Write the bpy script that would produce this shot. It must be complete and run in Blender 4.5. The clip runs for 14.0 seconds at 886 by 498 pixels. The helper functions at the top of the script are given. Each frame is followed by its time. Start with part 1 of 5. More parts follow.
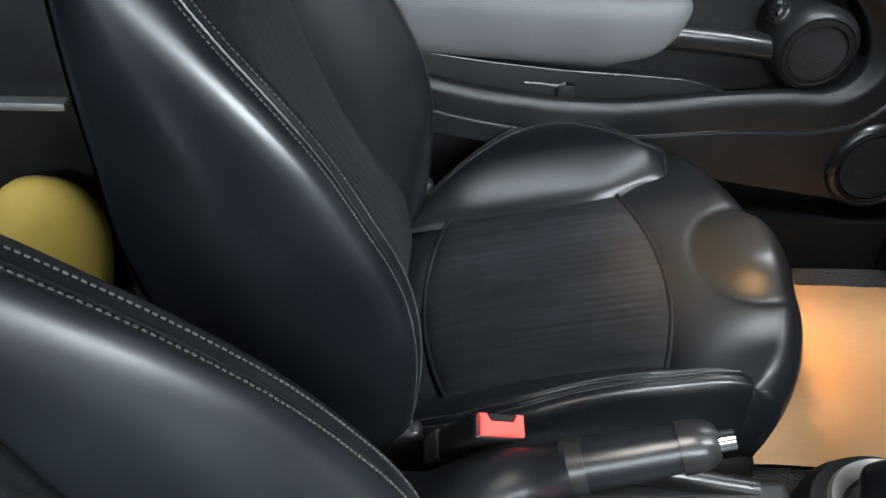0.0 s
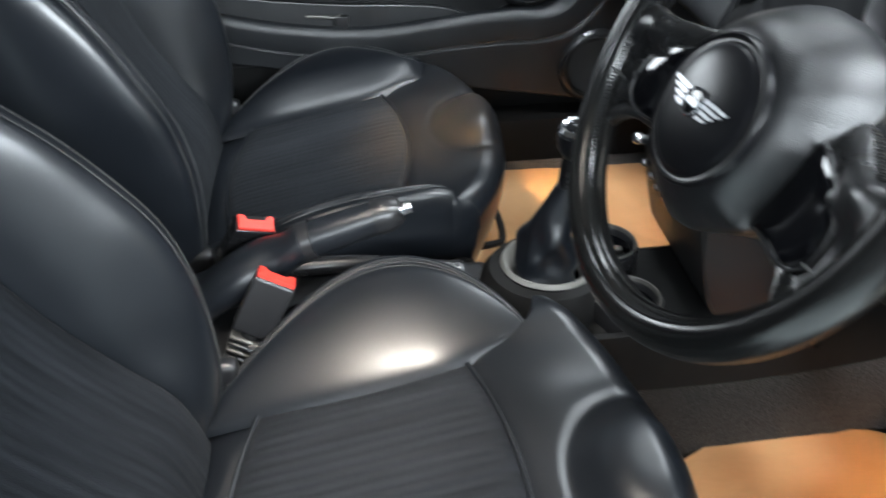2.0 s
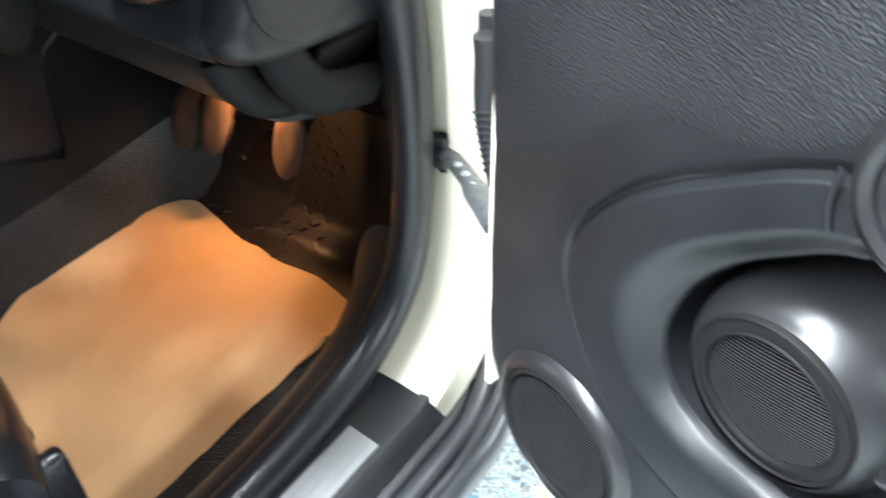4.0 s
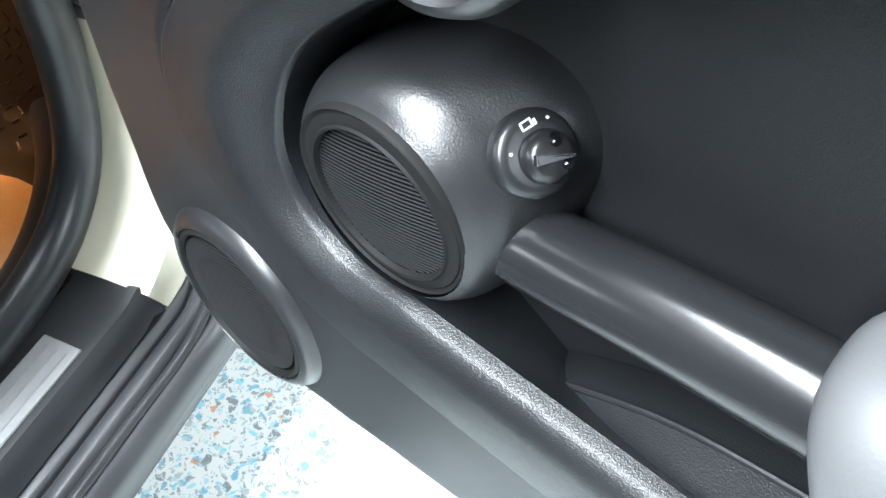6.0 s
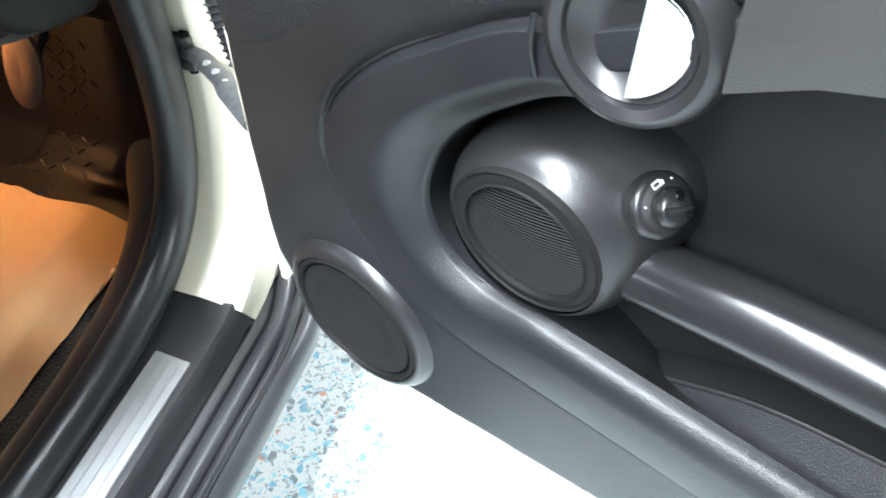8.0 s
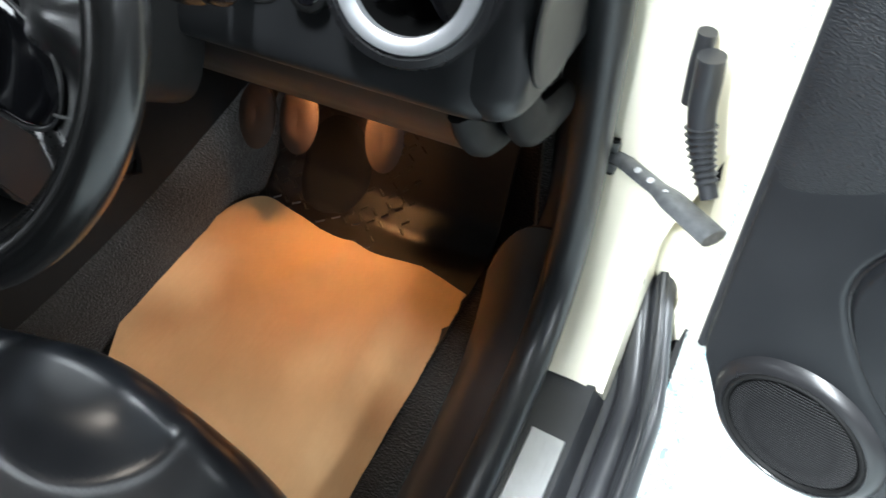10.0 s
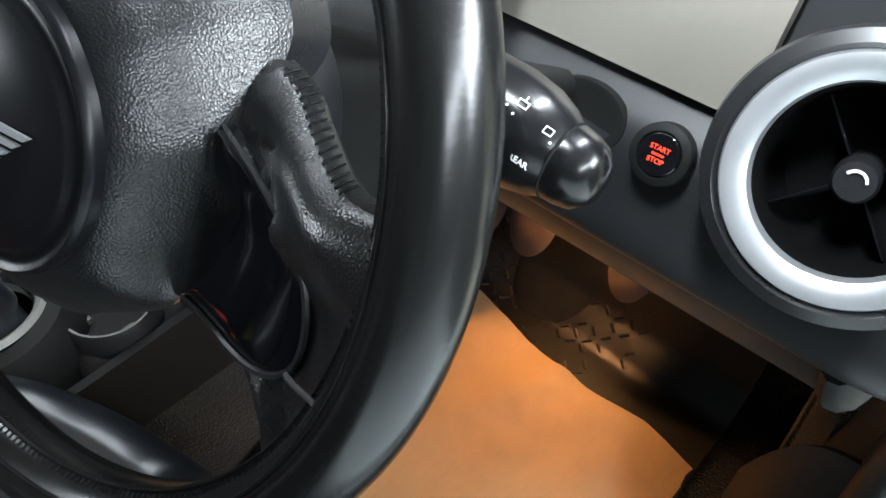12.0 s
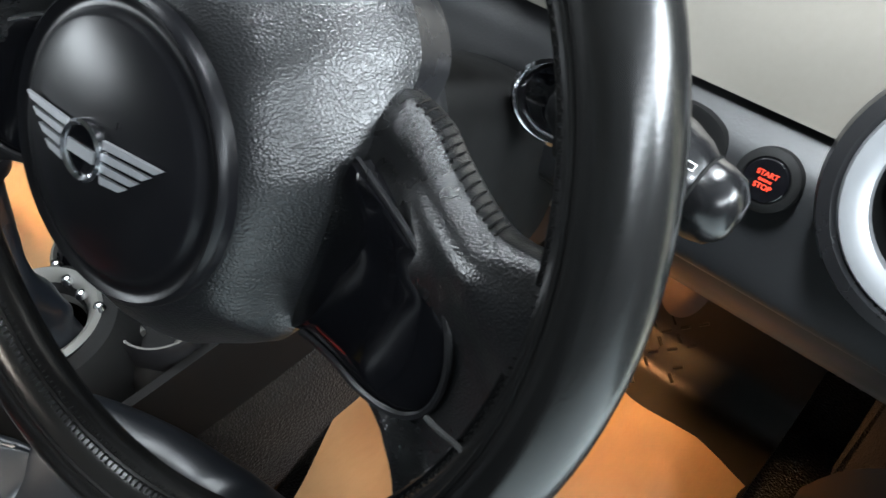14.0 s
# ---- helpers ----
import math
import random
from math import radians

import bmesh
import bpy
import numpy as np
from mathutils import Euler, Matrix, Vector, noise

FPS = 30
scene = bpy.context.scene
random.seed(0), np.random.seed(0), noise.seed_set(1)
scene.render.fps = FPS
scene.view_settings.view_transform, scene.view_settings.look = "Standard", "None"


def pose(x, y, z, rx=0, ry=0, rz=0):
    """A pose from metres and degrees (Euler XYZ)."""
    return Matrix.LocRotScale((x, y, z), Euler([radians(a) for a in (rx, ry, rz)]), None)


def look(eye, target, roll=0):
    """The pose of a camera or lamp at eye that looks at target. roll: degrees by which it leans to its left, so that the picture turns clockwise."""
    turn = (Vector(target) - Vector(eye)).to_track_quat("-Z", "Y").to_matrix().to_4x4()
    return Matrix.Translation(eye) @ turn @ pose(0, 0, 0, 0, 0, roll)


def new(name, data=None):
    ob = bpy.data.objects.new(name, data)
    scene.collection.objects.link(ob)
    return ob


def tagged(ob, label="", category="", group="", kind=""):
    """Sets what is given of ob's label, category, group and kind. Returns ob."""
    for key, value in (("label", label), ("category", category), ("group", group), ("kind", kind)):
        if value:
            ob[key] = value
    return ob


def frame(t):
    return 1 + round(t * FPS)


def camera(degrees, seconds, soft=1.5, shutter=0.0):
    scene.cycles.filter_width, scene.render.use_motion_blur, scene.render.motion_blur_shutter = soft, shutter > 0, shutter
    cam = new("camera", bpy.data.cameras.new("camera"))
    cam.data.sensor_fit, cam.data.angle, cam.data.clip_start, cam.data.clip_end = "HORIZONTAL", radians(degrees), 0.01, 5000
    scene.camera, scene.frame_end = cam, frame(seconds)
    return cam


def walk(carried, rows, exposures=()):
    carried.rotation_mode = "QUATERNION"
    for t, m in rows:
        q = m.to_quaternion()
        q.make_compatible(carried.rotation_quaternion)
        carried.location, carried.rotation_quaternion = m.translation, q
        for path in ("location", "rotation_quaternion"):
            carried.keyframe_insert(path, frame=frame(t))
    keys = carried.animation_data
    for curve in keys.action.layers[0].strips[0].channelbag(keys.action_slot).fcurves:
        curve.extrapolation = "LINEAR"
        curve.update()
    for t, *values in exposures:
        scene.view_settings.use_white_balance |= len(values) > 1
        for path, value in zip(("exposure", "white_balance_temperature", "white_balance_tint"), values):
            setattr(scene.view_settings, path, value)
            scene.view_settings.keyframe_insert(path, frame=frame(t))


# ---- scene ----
cam = camera(57.2, 14.0, shutter=0.35)
PATH = [
    (0, (-0.019, -0.445, 1.141), (-0.027, 1.143, -0.076), 1.0),
    (0.5, (0.009, -0.497, 1.142), (-0.023, 1.109, -0.049), 0.8),
    (1, (0.064, -0.592, 1.144), (0.036, 1.016, -0.045), 0.6),
    (1.5, (0.114, -0.711, 1.156), (0.137, 0.892, -0.04), 0.1),
    (2, (0.165, -0.823, 1.143), (0.36, 0.779, -0.039), -0.4),
    (2.5, (0.205, -0.897, 1.134), (0.723, 0.613, -0.07), -1.3),
    (3, (0.22, -0.966, 1.1), (1.094, 0.355, -0.12), -1.4),
    (3.5, (0.252, -1.02, 1.072), (1.342, 0.095, -0.181), -1.2),
    (4, (0.285, -1.075, 1.033), (1.516, -0.182, -0.266), -1.1),
    (4.2, (0.298, -1.095, 1.008), (1.565, -0.292, -0.315), -0.4),
    (6.3, (0.382, -1.182, 0.944), (1.622, -0.706, -0.551), -0.1),
    (6.5, (0.382, -1.183, 0.947), (1.623, -0.72, -0.552), -0.1),
    (7, (0.37, -1.176, 0.961), (1.615, -0.75, -0.545), -0.0),
    (7.5, (0.34, -1.148, 0.99), (1.589, -0.731, -0.515), 0.1),
    (8, (0.303, -1.107, 1.034), (1.55, -0.691, -0.473), 0.1),
    (8.5, (0.255, -1.046, 1.081), (1.502, -0.626, -0.425), -0.1),
    (9, (0.212, -0.938, 1.113), (1.465, -0.5, -0.384), 0.5),
    (9.2, (0.203, -0.904, 1.116), (1.453, -0.446, -0.377), 0.2),
    (11.3, (0.269, -0.652, 1.097), (1.36, 0.176, -0.36), 1.6),
    (11.5, (0.294, -0.63, 1.087), (1.36, 0.23, -0.371), 1.4),
    (12, (0.342, -0.608, 1.066), (1.369, 0.3, -0.39), 0.6),
    (12.5, (0.348, -0.6, 1.056), (1.363, 0.324, -0.4), 0.2),
    (13, (0.348, -0.597, 1.064), (1.358, 0.33, -0.393), 0.1),
    (13.5, (0.344, -0.585, 1.063), (1.351, 0.346, -0.393), 0.1),
    (14, (0.325, -0.569, 1.068), (1.333, 0.363, -0.386), 0.1),
]
walk(cam, [(t, look(eye, target, roll)) for t, eye, target, roll in PATH], [(0.0, 0.08), (1.5, 0.08), (2.3, 0.30), (3.0, 0.52), (3.6, 0.42), (4.4, 0.28), (7.0, 0.24), (8.2, 0.15), (9.2, -0.05), (11.3, 0.0), (14.0, 0.08)])

# ---- light ----
world = bpy.data.worlds.new("showroom_air")
scene.world = world
world.use_nodes = True
world.node_tree.nodes["Background"].inputs[0].default_value = (0.75, 0.85, 1.0, 1)
world.node_tree.nodes["Background"].inputs[1].default_value = 0.03


def area_lamp(name, m, sx, sy, power, colour):
    data = bpy.data.lights.new(name, "AREA")
    data.shape, data.size, data.size_y, data.energy, data.color = "RECTANGLE", sx, sy, power, colour
    ob = new(name, data)
    ob.matrix_world = m
    return ob


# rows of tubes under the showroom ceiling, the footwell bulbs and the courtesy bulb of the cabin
TUBES = [(-1.45, -0.37, 3.55, 0.14, 750.0), (1.80, -0.95, 1.80, 0.14, 155.0), (-0.5, 0.98, 3.0, 0.20, 56.0), (1.35, 1.55, 2.0, 0.20, 75.0)]
for x, y, sx, sy, power in TUBES:
    area_lamp("ceiling_tube_light", pose(x, y, 2.93), sx, sy, power, (0.86, 0.94, 1.0))
for place, sx, sy, power in (((-0.3, -4.6, 2.9), 3.2, 0.20, 220.0), ((1.8, -3.2, 2.05), 1.7, 0.9, 280.0)):
    area_lamp("side_tube_light", look(place, (0.0, 0.0, 0.7)), sx, sy, power, (0.84, 0.93, 1.0))
# broad unseen lamp added on the passenger side, where the highlights point
area_lamp("passenger_side_light", look((-2.4, 5.8, 2.2), (0.5, -1.0, 0.9)), 5.5, 1.3, 480.0, (0.86, 0.94, 1.0))
area_lamp("footwell_light", look((0.890, -0.322, 0.530), (0.80, -0.36, 0.25)), 0.035, 0.025, 0.66, (1.0, 0.48, 0.18)).data.spread = radians(150)
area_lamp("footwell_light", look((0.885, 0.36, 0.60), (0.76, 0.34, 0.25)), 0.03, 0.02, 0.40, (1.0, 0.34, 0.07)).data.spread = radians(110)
for place, aim, wide, power, colour, cone in (((0.03, -0.26, 1.318), (0.16, -0.22, 0.5), 0.26, 1.15, (1.0, 0.92, 0.82), 46), ((0.0, 0.03, 1.318), (0.31, 0.36, 0.52), 0.10, 0.80, (1.0, 0.60, 0.27), 20)):
    area_lamp("map_light", look(place, aim), wide, 0.12, power, colour).data.spread = radians(cone)

# ---- materials ----


class Nodes:
    """A short hand for node materials."""

    def __init__(self, name):
        self.mat = bpy.data.materials.new(name)
        self.mat.use_nodes = True
        self.tree = self.mat.node_tree
        self.bsdf = self.tree.nodes["Principled BSDF"]
        self.coord = self.add("ShaderNodeTexCoord").outputs["Object"]

    def add(self, kind, **values):
        node = self.tree.nodes.new(kind)
        for key, value in values.items():
            node.inputs[key].default_value = value
        return node

    def link(self, a, b):
        self.tree.links.new(a, b)

    def noise(self, scale, detail=4.0, rough=0.55, stretch=None):
        node = self.add("ShaderNodeTexNoise", Scale=scale, Detail=detail, Roughness=rough)
        self.link(self.scaled(stretch), node.inputs["Vector"])
        return node.outputs["Fac"]

    def scaled(self, stretch):
        if not stretch:
            return self.coord
        node = self.add("ShaderNodeMapping")
        node.inputs["Scale"].default_value = stretch
        self.link(self.coord, node.inputs["Vector"])
        return node.outputs[0]

    def voronoi(self, scale, feature="F1", out="Distance", stretch=None, randomness=1.0):
        node = self.add("ShaderNodeTexVoronoi", Scale=scale, Randomness=randomness)
        node.feature = feature
        self.link(self.scaled(stretch), node.inputs["Vector"])
        return node.outputs[out]

    def ramp(self, fac, stops):
        node = self.add("ShaderNodeValToRGB")
        while len(node.color_ramp.elements) < len(stops):
            node.color_ramp.elements.new(0.5)
        for e, (p, c) in zip(node.color_ramp.elements, stops):
            e.position = p
            e.color = (c, c, c, 1) if isinstance(c, (int, float)) else (*c, 1)
        self.link(fac, node.inputs[0])
        return node.outputs[0]

    def mix(self, fac, a, b):
        node = self.tree.nodes.new("ShaderNodeMix")
        node.data_type = "RGBA"
        for sock, v in ((node.inputs[0], fac), (node.inputs[6], a), (node.inputs[7], b)):
            if isinstance(v, (int, float)):
                sock.default_value = v
            elif isinstance(v, tuple):
                sock.default_value = (*v, 1)
            else:
                self.link(v, sock)
        return node.outputs[2]

    def math(self, op, a, b=0.0):
        node = self.tree.nodes.new("ShaderNodeMath")
        node.operation = op
        for sock, v in ((node.inputs[0], a), (node.inputs[1], b)):
            if isinstance(v, (int, float)):
                sock.default_value = v
            else:
                self.link(v, sock)
        return node.outputs[0]

    def bump(self, height, strength, distance, under=None):
        node = self.add("ShaderNodeBump", Strength=strength, Distance=distance)
        self.link(height, node.inputs["Height"])
        if under is not None:
            self.link(under, node.inputs["Normal"])
        self.link(node.outputs[0], self.bsdf.inputs["Normal"])
        return node.outputs[0]

    def set(self, **values):
        for key, v in values.items():
            sock = self.bsdf.inputs[{"colour": "Base Color", "rough": "Roughness", "metal": "Metallic", "coat": "Coat Weight", "coat_rough": "Coat Roughness",
                                     "spec": "Specular IOR Level", "sheen": "Sheen Weight", "glow": "Emission Strength", "glow_colour": "Emission Color",
                                     "aniso": "Anisotropic", "trans": "Transmission Weight"}[key]]
            if isinstance(v, tuple):
                sock.default_value = (*v, 1)
            elif isinstance(v, (int, float)):
                sock.default_value = v
            else:
                self.link(v, sock)
        return self.mat


def grained(name, dark, light, rough, grain=900.0, depth=0.0004, wear=0.12, spec=0.5, strength=0.55, pebbles=False, creases=0.06):
    """Leather or moulded plastic: pebbled grain, soft blotches, rubbed patches."""
    n = Nodes(name)
    blotch = n.noise(9.0, 1.5)
    fine = n.noise(70.0, 3.0)
    n.set(colour=n.mix(n.ramp(blotch, [(0.3, 0.0), (0.75, 1.0)]), dark, light))
    n.set(rough=n.math("ADD", n.math("MULTIPLY", n.ramp(blotch, [(0.35, 0.0), (0.7, 1.0)]), wear), n.math("ADD", n.math("MULTIPLY", fine, 0.06), rough - 0.05)), spec=spec)
    first = n.bump(n.voronoi(grain) if pebbles else n.noise(grain * 0.7, 2.0), strength, depth)
    n.bump(n.math("ADD", n.noise(26.0, 2.0), n.math("MULTIPLY", n.noise(95.0, 2.0), 0.22)), creases, 0.0014, first)
    return n.mat


LEATHER = grained("black_leather", (0.0048, 0.0060, 0.0080), (0.0092, 0.0108, 0.0136), 0.33, 700.0, 0.0003, 0.03, 0.5, 0.12, creases=0.06)
RIM_LEATHER = grained("worn_rim_leather", (0.005, 0.005, 0.005), (0.009, 0.0088, 0.0085), 0.22, 1000.0, 0.0003, 0.04, 0.38, 0.16, creases=0.05)
SPOKE_LEATHER = grained("grained_spoke_leather", (0.0055, 0.0056, 0.006), (0.010, 0.0102, 0.0108), 0.29, 1100.0, 0.0004, 0.02, 0.66, 0.30, pebbles=True, creases=0.02)
AIRBAG = grained("pebbled_black_vinyl", (0.0065, 0.0068, 0.0075), (0.0115, 0.0118, 0.0128), 0.34, 1050.0, 0.0004, 0.02, 0.62, strength=0.45, pebbles=True, creases=0.01)
PLASTIC = grained("black_grained_plastic", (0.011, 0.0115, 0.0125), (0.019, 0.0195, 0.021), 0.42, 900.0, 0.0003, 0.08, 0.36, 0.30)
DOOR_VINYL = grained("charcoal_door_vinyl", (0.0085, 0.0093, 0.0106), (0.014, 0.0152, 0.0168), 0.34, 1150.0, 0.0004, 0.06, 0.40, 0.42, pebbles=True, creases=0.025)
POD_VINYL = grained("grained_pod_vinyl", (0.0105, 0.0108, 0.0115), (0.0155, 0.016, 0.017), 0.33, 1000.0, 0.0003, 0.03, 0.5, 0.26, pebbles=True, creases=0.015)
UPPER_VINYL = grained("coarse_upper_vinyl", (0.010, 0.0107, 0.0122), (0.016, 0.0170, 0.0190), 0.38, 600.0, 0.0009, 0.05, 0.45, 0.9, pebbles=True, creases=0.08)
RECESS_VINYL = grained("dark_recess_vinyl", (0.0075, 0.0078, 0.0085), (0.012, 0.0125, 0.0135), 0.46, 1100.0, 0.0004, 0.06, 0.32, 0.4, pebbles=True, creases=0.02)
BAR_PLASTIC = grained("satin_bar_plastic", (0.010, 0.0103, 0.0112), (0.015, 0.0154, 0.0165), 0.22, 1200.0, 0.0002, 0.03, 0.34, 0.2, creases=0.02)
SMOOTH = grained("satin_black_plastic", (0.010, 0.010, 0.011), (0.018, 0.018, 0.019), 0.28, 1200.0, 0.0001, 0.10, 0.5, 0.2)
GREY_PAD = grained("grey_armrest_vinyl", (0.086, 0.087, 0.091), (0.106, 0.107, 0.112), 0.50, 700.0, 0.0003, 0.08, 0.4)
RUBBER = grained("black_rubber_seal", (0.013, 0.014, 0.016), (0.022, 0.023, 0.025), 0.32, 1500.0, 0.0002, 0.14, 0.45, 0.2)
THREAD = grained("grey_thread", (0.035, 0.035, 0.035), (0.065, 0.065, 0.063), 0.6, 3000.0)
BAND_VINYL = grained("brown_grey_vinyl", (0.022, 0.0215, 0.021), (0.034, 0.033, 0.032), 0.42, 700.0, 0.0005, 0.06, 0.45, 0.3, pebbles=True)
# bluish, lifted above black: sheen put into the colour; scuffs only vary the roughness
SILL_PLASTIC = grained("scuffed_sheen_sill_plastic", (0.021, 0.022, 0.0245), (0.034, 0.0352, 0.039), 0.33, 900.0, 0.0003, 0.16, 0.5, 0.3)


def plain(name, colour, rough, metal=0.0, coat=0.0, scale=40.0, vary=0.12, bump=0.05, spec=0.5):
    n = Nodes(name)
    f = n.noise(scale, 5.0)
    lo = tuple(c * (1 - vary) for c in colour)
    hi = tuple(min(1.0, c * (1 + vary)) for c in colour)
    n.bump(n.noise(scale * 9, 3.0), bump, 0.0006)
    return n.set(colour=n.mix(f, lo, hi), rough=n.math("ADD", n.math("MULTIPLY", n.noise(scale * 2.3), 0.12), rough - 0.06), metal=metal, coat=coat, spec=spec)


STALK = grained("glossy_stalk_plastic", (0.005, 0.005, 0.0055), (0.008, 0.008, 0.0085), 0.25, 1500.0, 0.0001, 0.03, 0.42, 0.1, creases=0.01)
GLOSS = plain("piano_black", (0.004, 0.004, 0.005), 0.08, bump=0.0, scale=12, spec=0.4)
BOSS = plain("satin_black_boss", (0.005, 0.005, 0.006), 0.30, scale=20.0, bump=0.02, spec=0.22)
CHROME = plain("chrome", (0.78, 0.78, 0.80), 0.12, 1.0, bump=0.0)
SATIN = plain("satin_silver", (0.54, 0.55, 0.57), 0.36, 0.75, bump=0.02)
SILVER_TRIM = plain("silver_painted_trim", (0.262, 0.241, 0.21), 0.40, 0.40, scale=260.0, vary=0.05, bump=0.02)
CREAM = plain("cream_car_paint", (0.84, 0.80, 0.66), 0.30, coat=0.6, scale=6.0, vary=0.05, bump=0.0)
RED = plain("red_button_plastic", (0.72, 0.045, 0.03), 0.42)
RIB = plain("grey_black_grille_rib", (0.012, 0.0123, 0.0128), 0.5, spec=0.12)
DARK = plain("dull_black_plastic", (0.009, 0.009, 0.009), 0.6, spec=0.12)
YELLOW = plain("yellow_cloth", (0.52, 0.37, 0.07), 0.75, scale=30.0)
STEEL = plain("brushed_steel_plate", (0.55, 0.56, 0.58), 0.42, 0.7, scale=90.0, vary=0.08)
VENT_BLACK = plain("vent_black", (0.0022, 0.0022, 0.0022), 0.7, spec=0.06)
MAT = plain("worn_mat_rubber", (0.0095, 0.0075, 0.0062), 0.40, scale=60.0, vary=0.35, bump=0.2)
PEDAL = plain("worn_pedal_rubber", (0.062, 0.040, 0.030), 0.6, scale=60.0, vary=0.25, bump=0.3)
WHITE_INK = plain("white_print", (0.85, 0.85, 0.85), 0.5, bump=0.0)
BEZEL = plain("grey_bezel_paint", (0.24, 0.235, 0.22), 0.45, 0.3)
BUFF = plain("dull_metal_ring", (0.075, 0.072, 0.066), 0.42, 0.4)
HEADLINER = plain("grey_headliner", (0.13, 0.125, 0.118), 0.85, scale=200.0)
WALL = plain("showroom_wall_paint", (0.15, 0.155, 0.165), 0.7, scale=3.0, vary=0.06)
GLOW_RED = Nodes("lit_red_print").set(colour=(0.4, 0.02, 0.01), glow_colour=(1.0, 0.07, 0.03), glow=2.2)
LAMP_GLOW = Nodes("lit_amber_lens").set(colour=(0.8, 0.4, 0.1), glow_colour=(1.0, 0.42, 0.12), glow=14.0)


def cloth_material():
    n = Nodes("ribbed_charcoal_cloth")
    ribs = n.noise(1.0, 3.0, 0.5, (9.0, 110.0, 9.0))
    weave = n.voronoi(900.0)
    n.set(colour=n.mix(n.ramp(ribs, [(0.35, 0.0), (0.65, 1.0)]), (0.0048, 0.006, 0.008), (0.0125, 0.0145, 0.0178)), rough=0.72, sheen=0.02, spec=0.18)
    n.bump(n.math("ADD", weave, n.math("MULTIPLY", ribs, 1.5)), 0.7, 0.0006)
    return n.mat


def carpet_material():
    n = Nodes("black_carpet")
    tuft = n.voronoi(420.0)
    n.set(colour=n.mix(n.noise(14.0, 6.0), (0.010, 0.0095, 0.009), (0.030, 0.028, 0.026)), rough=0.95, sheen=0.15, spec=0.1)
    n.bump(n.math("ADD", tuft, n.noise(300.0)), 0.9, 0.003)
    return n.mat


def paper_material():
    n = Nodes("brown_kraft_paper")
    fibre = n.noise(1.0, 8.0, 0.7, (60.0, 260.0, 60.0))
    stain = n.noise(5.0, 5.0)
    n.set(colour=n.mix(n.ramp(stain, [(0.35, 0.0), (0.8, 1.0)]), n.mix(fibre, (0.50, 0.295, 0.14), (0.60, 0.37, 0.185)), (0.48, 0.285, 0.137)), rough=0.72, spec=0.25)
    n.bump(n.noise(12.0, 3.0, 0.5), 0.25, 0.004, n.bump(fibre, 0.10, 0.0003))
    return n.mat


def terrazzo_material():
    n = Nodes("terrazzo_floor")
    warp = n.add("ShaderNodeTexNoise", Scale=75.0, Detail=4.0)
    n.link(n.coord, warp.inputs["Vector"])
    moved = n.tree.nodes.new("ShaderNodeVectorMath")
    moved.operation = "MULTIPLY_ADD"
    n.link(warp.outputs["Color"], moved.inputs[0])
    moved.inputs[1].default_value = (0.022, 0.022, 0.0)
    n.link(n.coord, moved.inputs[2])
    colour = None
    col = (0.44, 0.455, 0.435)
    for scale, size, shades in ((92.0, 0.42, [(0.0, (0.09, 0.26, 0.34)), (0.30, (0.13, 0.37, 0.46)), (0.55, (0.10, 0.12, 0.13)), (0.78, (0.24, 0.27, 0.27)), (0.94, (0.40, 0.17, 0.08))]),
                                (210.0, 0.50, [(0.0, (0.14, 0.17, 0.18)), (0.5, (0.20, 0.38, 0.44)), (0.8, (0.28, 0.30, 0.30))])):
        vor = n.add("ShaderNodeTexVoronoi", Scale=scale)
        n.link(moved.outputs[0], vor.inputs["Vector"])
        ids = n.tree.nodes.new("ShaderNodeSeparateColor")
        n.link(vor.outputs["Color"], ids.inputs[0])
        chip = n.ramp(ids.outputs[0], shades)
        chip.node.color_ramp.interpolation = "CONSTANT"
        keep = n.math("MULTIPLY", n.math("LESS_THAN", vor.outputs["Distance"], n.math("MULTIPLY", ids.outputs[1], size * 1.6)), n.math("GREATER_THAN", ids.outputs[2], 0.24))
        col = n.mix(keep, col, chip)
    n.set(colour=n.mix(n.math("MULTIPLY", n.noise(4.0), 0.25), col, (0.45, 0.47, 0.46)), rough=0.38)
    return n.mat


def mesh_grille(name, lines):
    """Fine woven speaker mesh."""
    n = Nodes(name)
    wave = n.add("ShaderNodeTexWave", Scale=lines)
    wave.bands_direction = "DIAGONAL"
    n.link(n.coord, wave.inputs["Vector"])
    dots = n.voronoi(lines * 3.0, randomness=0.1)
    n.set(colour=n.mix(n.ramp(dots, [(0.25, 0.0), (0.5, 1.0)]), (0.0045, 0.0046, 0.0048), (0.0015, 0.0015, 0.0016)), rough=0.7, spec=0.06)
    n.bump(dots, 0.4, 0.0008)
    return n.mat


CLOTH, CARPET, PAPER, TERRAZZO = cloth_material(), carpet_material(), paper_material(), terrazzo_material()
GRILLE = mesh_grille("speaker_mesh", 190.0)

# ---- building blocks ----


def smooth(a, b, x):
    x = min(1.0, max(0.0, (x - a) / (b - a)))
    return x * x * (3 - 2 * x)


def lerp(a, b, s):
    return a + (b - a) * s


def curve_at(points, s):
    """A smooth curve through a few control points, s from 0 to 1."""
    pts = [Vector(p) for p in points]
    k = min(len(pts) - 2, int(s * (len(pts) - 1)))
    f = s * (len(pts) - 1) - k
    p1, p2 = pts[k], pts[k + 1]
    p0 = pts[k - 1] if k else p1 * 2 - p2
    p3 = pts[k + 2] if k + 2 < len(pts) else p2 * 2 - p1
    return 0.5 * (2 * p1 + (p2 - p0) * f + (2 * p0 - 5 * p1 + 4 * p2 - p3) * f * f + (3 * p1 - p0 - 3 * p2 + p3) * f ** 3)


